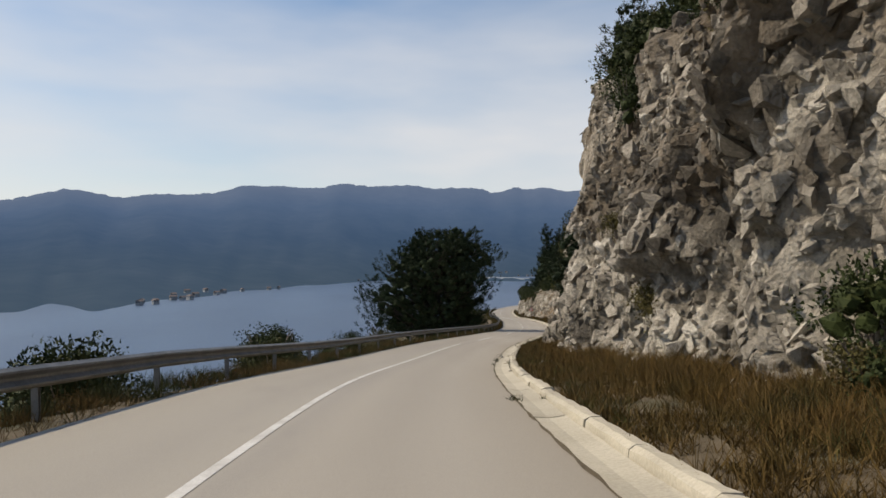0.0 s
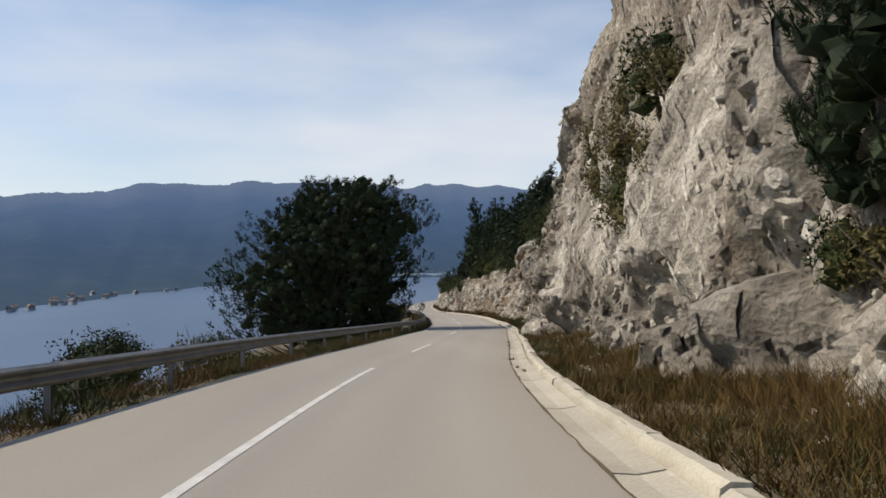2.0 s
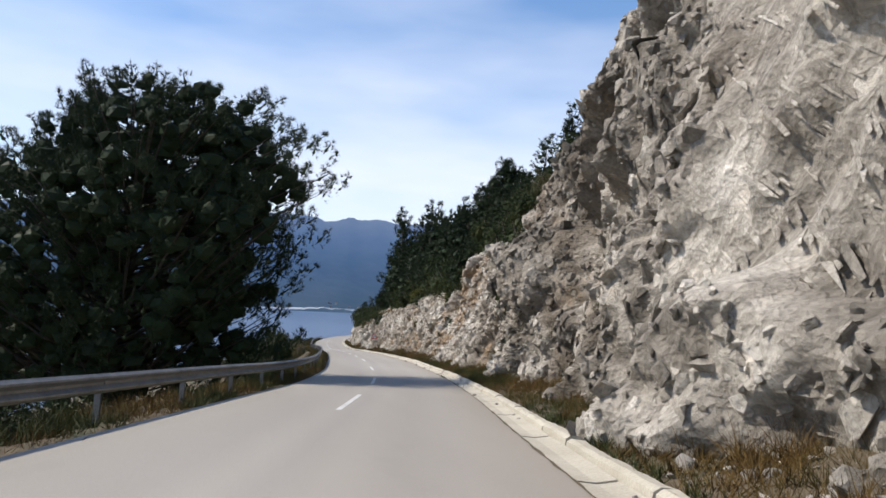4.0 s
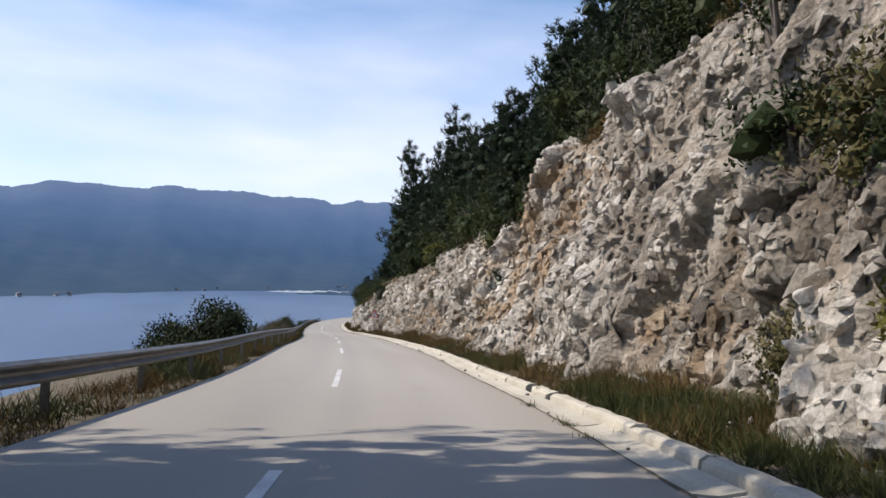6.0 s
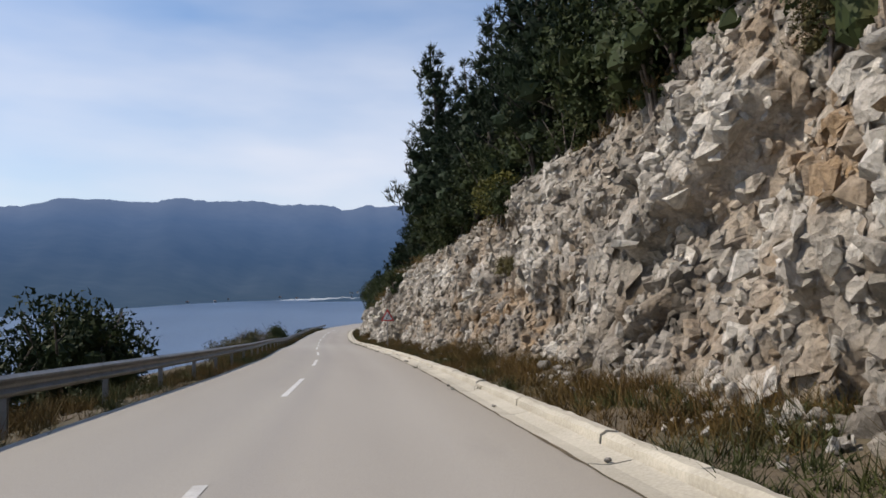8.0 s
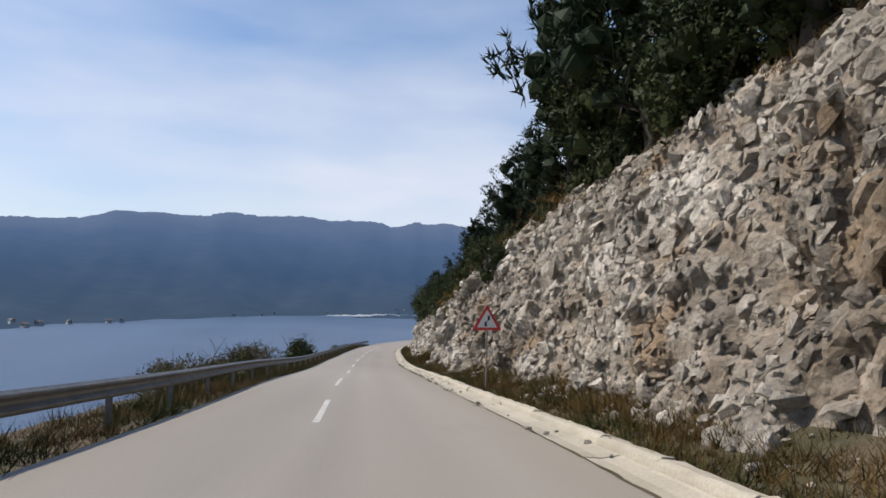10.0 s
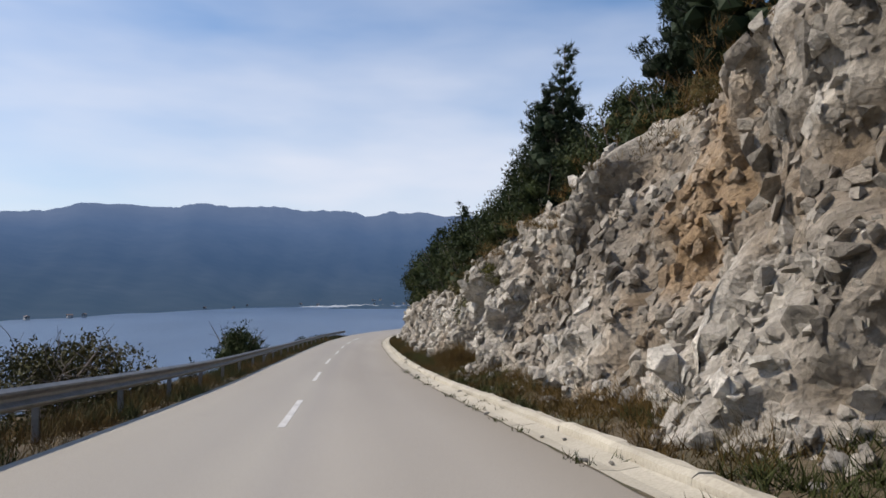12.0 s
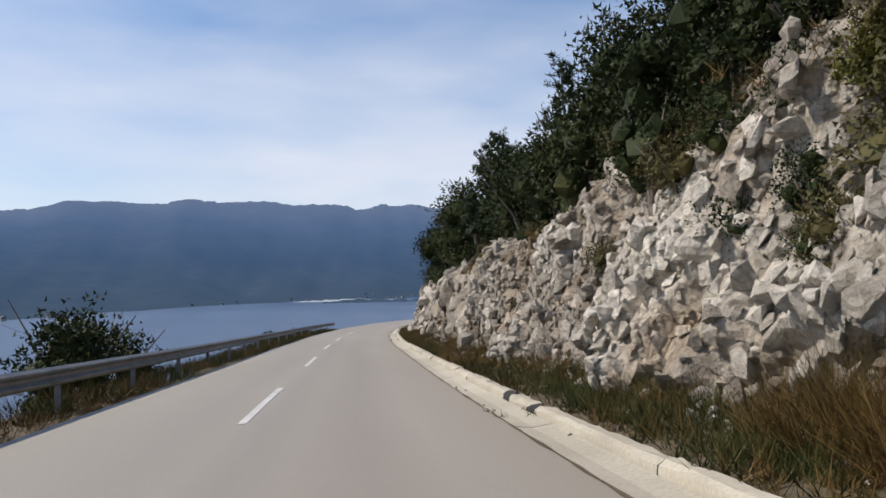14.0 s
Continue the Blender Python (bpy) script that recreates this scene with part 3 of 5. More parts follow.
    out = eased(big * (1.35 - 0.75 * rubble - 1.05 * slab), 2) + mid * (1.25 - 0.35 * rubble) * (1 - 0.92 * slab)
    out += sml * (0.85 + 0.35 * rubble) * (1 - 0.85 * slab) + tiny * (1.25 - 0.8 * slab)
    out += 0.5 * wave(Y, h, 6, 9.0) * (1 - 0.4 * rubble - 0.4 * slab) + 0.03 * slab * np.sin(b * 5 + 2 * wave(s, z, 12, 3.0))
    rs, ss, xs, zs, gs = blocks(a * 1.9 + r1[0], b * 0.3, 0.8, 14)
    rl, sl, xl, zl, gl = blocks(a * 0.9 + 5, b * 0.22, 1.3, 15)
    out += slab * ((rl[0] - 0.5) * 0.3 + (sl[0] - 0.5) * 0.5 * xl - 0.14 * np.exp(-(gl / 0.07) ** 2))
    out += slab * ((rs[0] - 0.5) * 0.24 + (ss[0] - 0.5) * 0.8 * xs - 0.07 * np.exp(-(gs / 0.06) ** 2))
    out += 0.9 * np.exp(-((h - 0.2) / 0.7) ** 2) * (r3[2] - 0.35) * 0.6
    out = eased(out + crack * (1 - 0.9 * slab), 1)
    out *= 1 - 0.65 * np.clip(over - 0.3, 0, 1)
    # push along the face's normal: towards the road, and a little up
    u = u - out * 0.97
    h = h + out * 0.12 - np.clip(over - 0.55, 0, 1) * 1.6
    tone = 0.62 + 0.34 * (r2[2] - 0.5) + 0.34 * (r3[2] - 0.5) + 0.2 * (r4[2] - 0.5) + 0.18 * wave(Y, h, 15, 6.0) + 0.06 * rubble - 0.18 * (1 - rubble) * (1 - slab) + 0.16 * np.exp(-((Y - 190) / 9) ** 4)
    stain = np.clip(1.6 * (wave(Y, h * 0.6, 17, 7.0) + 0.7 * (r2[1] - 0.5) + 0.5 * (r3[1] - 0.5) - 0.62), 0, 1) * 0.7 * (1 - 0.8 * slab) * np.clip((Y - 55) / 40, 0.3, 1) * np.interp(Y, [172, 184], [1.0, 0.45])
    earth = rubble * np.clip(0.75 - out * 1.3 + 0.4 * wave(Y, h, 19, 2.5), 0, 1)
    tone = tone - 0.2 * earth - (0.45 * np.exp(-(g2 / 0.1) ** 2) + 0.3 * np.exp(-(g3 / 0.06) ** 2)) * (1 - 0.6 * slab)
    # browner, darker upper parts of the tall cliff, and lower tone round station 84
    brown_top = np.clip(np.minimum((Y - 40) / 3, (68 - Y) / 3), 0, 1) * np.clip((h - 6.6 + 1.5 * wave(Y, h, 28, 4.0)) / 2.5, 0, 1) + np.clip((36 - Y) / 3, 0, 1) * np.clip((h - 4.2 + 1.5 * wave(Y, h, 28, 4.0)) / 2.0, 0, 1) * np.interp(Y, [8, 20], [1.35, 1.0])
    tone = tone - 0.2 * np.exp(-((Y - 84) / 5.5) ** 2) * np.clip((h - 0.8 + 1.2 * wave(Y, h, 29, 5.0)) / 2.0, 0, 1)
    tone, stain = tone - np.interp(Y, [12, 24], [0.3, 0.2]) * brown_top, stain + 0.2 * brown_top
    for cy, ch, ry, rh in ((102.5, 4.8, 2.2, 2.2), (107, 7.0, 3.0, 1.6), (112, 3.0, 4.0, 2.0), (116, 4.8, 1.6, 1.4), (115.5, 4.0, 1.3, 1.6), (130, 2.0, 3.0, 1.1), (134, 1.4, 3.0, 0.9), (139, 3.4, 2.5, 1.2), (171.8, 0.4, 1.2, 0.5)):
        near = np.exp(-((Y - cy) / ry) ** 2 - ((h - ch) / rh) ** 2)
        stain = stain + np.clip(0.95 * near * (0.3 + wave(Y * 1.0, h, 27, 1.6) + 0.8 * (r3[1] - 0.5)), 0, 0.85)
    stain = stain + 0.14 * np.clip(np.minimum((Y - 70) / 4, (97 - Y) / 6), 0, 1) * (0.6 + wave(Y, h, 37, 3.0))
    stain = np.clip(0.75 * stain + 0.25 * earth * (0.4 + r3[1]), 0, 0.75)
    tone, stain = eased(tone, 1), eased(stain, 1)
    rough = np.random.RandomState(int(y0) + 99).normal(size=u.shape)
    return slab, at(Y + 0.006 * rough, u + 0.007 * rough[::-1], h + 0.006 * rough[:, ::-1]), tone, stain


def block_shape(seed):
    """A small sharp-edged block."""
    rng = np.random.RandomState(seed)
    bm = bmesh.new()
    for p in unit(rng.uniform(-1, 1, (11, 3))) * rng.uniform(0.44, 0.6, (11, 1)) * [1.15, 0.95, 0.75]:
        bm.verts.new(p)
    hull = bmesh.ops.convex_hull(bm, input=bm.verts)
    bmesh.ops.delete(bm, geom=[e for e in hull["geom_interior"] if isinstance(e, bmesh.types.BMVert)], context="VERTS")
    bmesh.ops.triangulate(bm, faces=bm.faces)
    bm.verts.index_update()
    v = np.array([p.co[:] for p in bm.verts])
    t = np.array([[p.index for p in f.verts] for f in bm.faces])
    bm.free()
    return v * rng.uniform(0.8, 1.2, 3), t


SHAPES = [block_shape(s) for s in range(14)]


def turned(rng, n, most=1.0):
    """n random turns as matrices."""
    ax = unit(rng.normal(size=(n, 3)))
    an = rng.uniform(-np.pi, np.pi, n) * most
    k = np.zeros((n, 3, 3))
    k[:, 0, 1], k[:, 0, 2], k[:, 1, 2] = -ax[:, 2], ax[:, 1], -ax[:, 0]
    k -= np.transpose(k, (0, 2, 1))
    return np.eye(3) + np.sin(an)[:, None, None] * k + (1 - np.cos(an))[:, None, None] * (k @ k)


def bedded(name, centre, frames, sizes, tone, stain, rng, label, most=0.45):
    """Sharp-edged blocks at the given places, each in its own frame of along, up and outwards."""
    n = len(centre)
    m = frames @ turned(rng, n, most) * sizes[:, None, :]
    kind = rng.randint(0, len(SHAPES), n)
    g, cols = Geo(), []
    for k, (v, t) in enumerate(SHAPES):
        ids = np.where(kind == k)[0]
        if not len(ids):
            continue
        vv = np.einsum("nij,vj->nvi", m[ids], v) + centre[ids][:, None]
        g.add(vv.reshape(-1, 3), None, (t[None] + (np.arange(len(ids)) * len(v))[:, None, None]).reshape(-1, 3))
        cols.append(np.repeat(np.stack([tone[ids], stain[ids], 0 * tone[ids], 1 + 0 * tone[ids]], -1), len(v), 0))
    me = g.mesh(name, ROCK)
    ca = me.color_attributes.new("tone", "FLOAT_COLOR", "POINT")
    ca.data.foreach_set("color", np.clip(np.concatenate(cols), 0, 1).astype(np.float32).ravel())
    return tagged(new(name, me), label, "rubble", kind="stuff")


# stretch of road, spacing, rows up the face, blocks to the square metre, usual size and largest size of a block
pieces = [(-60, 6.0, 0.6, 24, 0, 0.5, 1.0, "shaded grey limestone outcrop behind the start of the road"),
          (6.0, 38.0, 0.11, 110, 17.0, 0.28, 0.7, "shaded grey limestone outcrop with slanting beds and brown earth pockets"),
          (38.0, 71.0, 0.14, 120, 14.0, 0.22, 0.45, "tall grey limestone cliff with a smooth slanting slab"),
          (71.0, 95.0, 0.12, 120, 22.0, 0.21, 0.5, "tall rugged limestone cliff with dark clefts"),
          (95.0, 120.0, 0.11, 75, 27.0, 0.2, 0.5, "steep pale limestone rock face beside the road"),
          (120.0, 168.0, 0.12, 56, 28.0, 0.19, 0.46, "broken blocky limestone cutting with ochre earth patches"),
          (168.0, 216.0, 0.12, 50, 25.0, 0.21, 0.52, "low rubbly white limestone cutting topped with shrubs"),
          (216.0, 320.0, 0.3, 24, 3.0, 0.45, 1.0, "low grey limestone cutting round the bend")]
for y0, y1, step, rows_up, per, usual, most, label in pieces:
    slab, v, tone, stain = rock_grid(y0, y1 + 0.15, step, rows_up)
    nr, nc = v.shape[:2]
    me = Geo().add(v.reshape(-1, 3), grid_quads(nr, nc)[:, ::-1]).mesh("rock_face", ROCK)
    ca = me.color_attributes.new("tone", "FLOAT_COLOR", "POINT")
    rgba = np.stack([np.clip(tone, 0, 1), stain, slab, 1 + 0 * tone], -1).reshape(-1)
    ca.data.foreach_set("color", rgba.astype(np.float32))
    tagged(new("rock_face", me), label, "rock face", kind="structure")
    if not per:
        continue
    rng = np.random.RandomState(int(y0) + 5)
    n = int(per * (y1 - y0) * (float(crest(np.array([(y0 + y1) / 2]))[0]) + 1.5))
    i, j = rng.randint(4, nr - 4, n), rng.randint(4, nc - 4, n)
    along, up = unit(v[i + 4, j] - v[i - 4, j]), unit(v[i, j + 4] - v[i, j - 4])
    out_ = unit(np.cross(up, along))
    out_ = out_ * np.where(out_[:, :1] > 0, -1, 1)
    up = np.cross(out_, along)
    flat = slab[i, j] > 0.5
    size = np.clip(usual * rng.lognormal(-0.12, 0.5, n), 0.12, most)
    bed = unit(up * 0.78 - along * 0.62)
    frames = np.stack([np.where(flat[:, None], bed, along), np.where(flat[:, None], np.cross(out_, bed), up), out_], -1)
    shape_ = rng.uniform(0.7, 1.25, (n, 3)) * np.where(flat[:, None], [2.6, 0.42, 0.26], [0.9, 1.25, 0.95]) * size[:, None]
    low = np.where(flat, 0.0, -0.22 if y1 < 96 else -0.4)
    c = v[i, j] - out_ * (shape_.min(1) * (low + rng.rand(n) * np.where(flat, 0.5, 0.45 if y1 < 96 else 0.6)))[:, None]
    tn, st = tone[i, j] + rng.normal(size=n) * 0.15 + 0.06, stain[i, j] * np.where(stain[i, j] > 0.3, rng.uniform(0.5, 1.3, n), rng.uniform(0.0, 0.6, n))
    for pick_, word, loose in ((~flat, "angular limestone blocks jutting from the rock face", 0.45), (flat, "slanting limestone ribs on the smooth slab", 0.05)):
        if pick_.sum() > 20:
            bedded("rock_rubble", c[pick_], frames[pick_], shape_[pick_], tn[pick_], st[pick_], rng, word, loose)
rng = np.random.RandomState(301)
n = 3600
by = 10 + (225 - 10) * rng.rand(n)
bf = rng.rand(n) ** 0.35
bu = 0.85 + (foot(by) + 0.1 - 0.85) * bf
bh = np.interp(bf, [0, 0.45, 1.0], [0.02, 0.13, 0.42])
keep = wave(by, bu, 68, 4.0) > -0.2
n = int(keep.sum())
bedded("gravel", at(by, bu, bh)[keep], np.tile(np.eye(3), (n, 1, 1)), rng.uniform(0.7, 1.3, (n, 3)) * np.clip(rng.lognormal(-2.6, 0.5, n), 0.03, 0.25)[:, None],
       rng.uniform(0.4, 1.0, n), np.zeros(n), rng, "small pale stones fallen along the foot of the rocks", 1.0)


def surface_point(y, k):
    """Rough place on the rock face at a station, k of the way up."""
    h = float(crest(np.array([y]))[0]) * k
    u = float(foot(y)) + float(np.interp(y, FINE, LEAN_K)) * h
    return at(y, u, h)


# ---- far shore: hills, islet, village ----
# bearing to the right of straight ahead, elevation of the ridge, both in degrees from the start of the road
RIDGE = [(-60, 4.0), (-36, 4.0), (-31.7, 4.35), (-27.8, 5.35), (-24.2, 4.8), (-22.4, 5.2), (-20.3, 5.2), (-17.9, 5.35), (-15.6, 6.05), (-12.6, 6.05), (-9.9, 5.9), (-8.5, 6.35),
         (-5.2, 6.15), (-3.2, 6.3), (-0.9, 6.0), (2.4, 6.1), (4.0, 5.6), (5.6, 6.08), (6.6, 5.85), (7.7, 6.08), (9.6, 5.7), (11.3, 5.85), (14, 5.3), (20, 5.0), (60, 4.5)]
SHORE = [(-60, 440), (-31, 485), (-24.5, 515), (-20, 640), (-17, 790), (-10, 1060), (-5, 1340), (0, 1520), (4, 1640), (8, 1760), (14, 1900), (60, 1900)]
az = np.linspace(-58, 58, 520)
ra, sa = np.array(RIDGE), np.array(SHORE)
elev = np.interp(az, ra[:, 0], ra[:, 1])
elev = np.convolve(np.pad(elev, 2, mode="edge"), [0.1, 0.2, 0.4, 0.2, 0.1], "valid")
shore = np.interp(az, sa[:, 0], sa[:, 1]) + 25 * wave(az, 0 * az, 41, 5.0)
RIDGE_D = 2650.0
ks = np.linspace(0, 1.12, 46)
hv, haze_glow = [], []
for k in ks:
    d = shore + (RIDGE_D - shore) * k
    topz = RIDGE_D * np.tan(np.radians(elev))
    rise = np.where(k <= 1, 0.1 * k + 0.9 * k ** 1.8, 1 - 1.2 * (k - 1))
    z = SEA - 2 + (topz - SEA) * rise
    spur = wave(az * 9, k * 60 + 0 * az, 43, 70.0) * 10 + wave(az * 9, k * 90 + 0 * az, 44, 30.0) * 3
    z = z + spur * math.sin(min(k, 1) * math.pi) + wave(az, 0 * az, 45, 0.7) * 2.5 * (k > 0.97)
    hv.append(np.stack([d * np.sin(np.radians(az)), d * np.cos(np.radians(az)), z], -1))
    # share of the ridge height, which grades the glow that imitates haze
    haze_glow.append(np.clip((z - SEA) / (topz - SEA), 0, 1))
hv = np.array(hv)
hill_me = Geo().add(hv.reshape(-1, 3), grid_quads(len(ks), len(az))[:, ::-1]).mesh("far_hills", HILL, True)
a = hill_me.attributes.new("haze_glow", "FLOAT", "POINT")
a.data.foreach_set("value", np.array(haze_glow).astype(np.float32).ravel())
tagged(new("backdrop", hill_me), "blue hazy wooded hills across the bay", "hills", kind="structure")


def far_place(bearing, dist, z):
    return (dist * math.sin(radians(bearing)), dist * math.cos(radians(bearing)), z)


def islet(name, b0, b1, dist, height, label):
    n, rows = 60, 5
    bb = np.linspace(b0, b1, n)
    out = []
    for j in range(rows):
        f = j / (rows - 1)
        dd = dist + 60 * f
        prof = np.sin(np.linspace(0, np.pi, n)) ** 0.6 * math.sin(f * math.pi)
        z = SEA - 1 + prof * (height + 0.35 * height * wave(bb, 0 * bb, 61, 0.8))
        out.append(np.stack([dd * np.sin(np.radians(bb)), dd * np.cos(np.radians(bb)), z], -1))
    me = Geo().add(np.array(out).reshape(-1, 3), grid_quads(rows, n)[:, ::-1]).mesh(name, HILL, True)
    # the islet glows evenly in the lowest haze colour
    at_ = me.attributes.new("haze_glow", "FLOAT", "POINT")
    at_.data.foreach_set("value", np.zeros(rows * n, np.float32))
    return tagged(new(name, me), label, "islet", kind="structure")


islet("islet", 1.0, 9.5, 1330, 6, "low wooded islet in the bay")
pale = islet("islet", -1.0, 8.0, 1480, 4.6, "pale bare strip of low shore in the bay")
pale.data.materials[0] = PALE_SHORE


def house(place, turn, w, d, h):
    ob = thing("house", "small pale plastered house with a tiled roof on the far shore", "house", "houses on the far shore")
    g = Geo().add([(x, y, z) for z in (-4, h) for x, y in ((-w / 2, -d / 2), (w / 2, -d / 2), (w / 2, d / 2), (-w / 2, d / 2))],
                  [(0, 1, 5, 4), (1, 2, 6, 5), (2, 3, 7, 6), (3, 0, 4, 7), (4, 5, 6, 7)])
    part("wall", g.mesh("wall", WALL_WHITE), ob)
    e, r = 0.5, h + w * 0.28
    g = Geo().add([(-w / 2 - e, -d / 2 - e, h - 0.2), (w / 2 + e, -d / 2 - e, h - 0.2), (w / 2 + e, d / 2 + e, h - 0.2), (-w / 2 - e, d / 2 + e, h - 0.2), (0, -d / 2 - e, r), (0, d / 2 + e, r)],
                  [(0, 4, 5, 3), (1, 2, 5, 4), (0, 3, 2, 1)], [(0, 1, 4), (2, 3, 5)])
    part("roof", g.mesh("roof", TILE), ob)
    for k in (-0.25, 0.25):
        x0, x1 = w * k - 0.6, w * k + 0.6
        g = Geo().add([(x0, -d / 2 - 0.06, h * 0.45), (x1, -d / 2 - 0.06, h * 0.45), (x1, -d / 2 - 0.06, h * 0.8), (x0, -d / 2 - 0.06, h * 0.8),
                       (x0, -d / 2 + 0.1, h * 0.45), (x1, -d / 2 + 0.1, h * 0.45), (x1, -d / 2 + 0.1, h * 0.8), (x0, -d / 2 + 0.1, h * 0.8)],
                      [(0, 1, 2, 3), (0, 4, 5, 1), (1, 5, 6, 2), (2, 6, 7, 3), (3, 7, 4, 0)])
        part("window", g.mesh("window", GLASS_DARK), ob)
    ob.matrix_basis = pose(*place, 0, 0, turn)
    return ob


pick = random.Random(11)
for k in range(30):
    b = pick.choice((pick.uniform(-27, -14), pick.uniform(-14, 2), pick.uniform(-22, -17), pick.uniform(4, 8)))
    far_in = pick.uniform(14, 130)
    near = float(np.interp(b, az, shore))
    d = near + far_in
    col = int(np.argmin(np.abs(az - b)))
    z = float(np.interp(far_in / (RIDGE_D - near), ks, hv[:, col, 2]))
    w = pick.uniform(3.2, 5)
    house(far_place(b, d, max(z, SEA + 0.4) + 0.3), pick.uniform(-50, 50), w, w * pick.uniform(1.0, 1.5), pick.uniform(2.4, 3.2))

# ---- guardrail ----
rail = thing("guardrail", "weathered galvanised steel crash barrier on short posts along the seaward verge", "guardrail")
RAIL_U = -6.85
beam_prof = [(0.0, 0.0), (0.03, 0.02), (0.075, 0.045), (0.08, 0.075), (0.035, 0.105), (0.005, 0.135), (0.005, 0.175), (0.035, 0.205), (0.08, 0.235), (0.075, 0.265), (0.03, 0.29), (0.0, 0.31)]
closed = beam_prof + [(x - 0.006, z) for x, z in reversed(beam_prof)]
beam_me = box_profile(closed, 4.04, 0.0, 0, 2)
beam_me.t = []
beam_me = beam_me.mesh("beam", ZINC)
post_prof = [(-0.05, -0.03), (0.05, -0.03), (0.05, -0.02), (-0.04, -0.02), (-0.04, 0.02), (0.05, 0.02), (0.05, 0.03), (-0.05, 0.03)]
pv = [(x, y, z) for z in (-0.6, 0.70) for x, y in post_prof]
post_me = Geo().add(pv, [(i, (i + 1) % 8, 8 + (i + 1) % 8, 8 + i) for i in range(8)] + [(8, 9, 10, 11), (8, 11, 12, 15), (12, 13, 14, 15)]).mesh("post", ZINC)
space_me = Geo().add([(x, y, z) for z in (0.48, 0.64) for x, y in ((0.05, -0.05), (0.115, -0.05), (0.115, 0.05), (0.05, 0.05))],
                     [(0, 1, 5, 4), (1, 2, 6, 5), (2, 3, 7, 6), (3, 0, 4, 7), (4, 5, 6, 7), (3, 2, 1, 0)]).mesh("spacer", ZINC)
for k in range(-5, 66):
    y = k * 4.0
    p, p2 = at(y - 2, RAIL_U, 0), at(y + 2, RAIL_U, 0)
    tilt = math.degrees(math.atan2(p2[2] - p[2], math.hypot(p2[0] - p[0], p2[1] - p[1])))
    turn = math.degrees(heading(y))
    bm_ = part("beam", beam_me, rail)
    bm_.matrix_basis = Matrix.Translation((p + p2) / 2) @ pose(0, 0, 0, tilt, 0, turn) @ pose(0.115, 0, 0.44) @ Matrix.Diagonal((1, np.linalg.norm(p2 - p) / 4.0, 1, 1))
    for yy in (y - 2,):
        po = part("post", post_me, rail)
        po.matrix_basis = pose(*at(yy, RAIL_U, 0), pick.uniform(-1.5, 1.5), pick.uniform(-2, 2), turn)
        sp = part("spacer", space_me, po)

# ---- plants ----


def spindles(geo, base, axis, length, radius, rng):
    """Dense tapered hearts of the plumes, four-sided."""
    n = len(base)
    a = unit(np.cross(axis, rng.normal(size=(n, 3))))
    b = np.cross(axis, a)
    ring = np.stack([a, b, -a, -b], 1) * radius[:, None, None] * rng.uniform(0.7, 1.2, (n, 4, 1)) + (base + axis * (length * 0.35)[:, None])[:, None]
    v = np.concatenate([base[:, None], ring, (base + axis * length[:, None])[:, None]], 1)
    t = np.array([(0, 2, 1), (0, 3, 2), (0, 4, 3), (0, 1, 4), (5, 1, 2), (5, 2, 3), (5, 3, 4), (5, 4, 1)])
    geo.add(v.reshape(-1, 3), None, (t[None] + (np.arange(n) * 6)[:, None, None]).reshape(-1, 3))


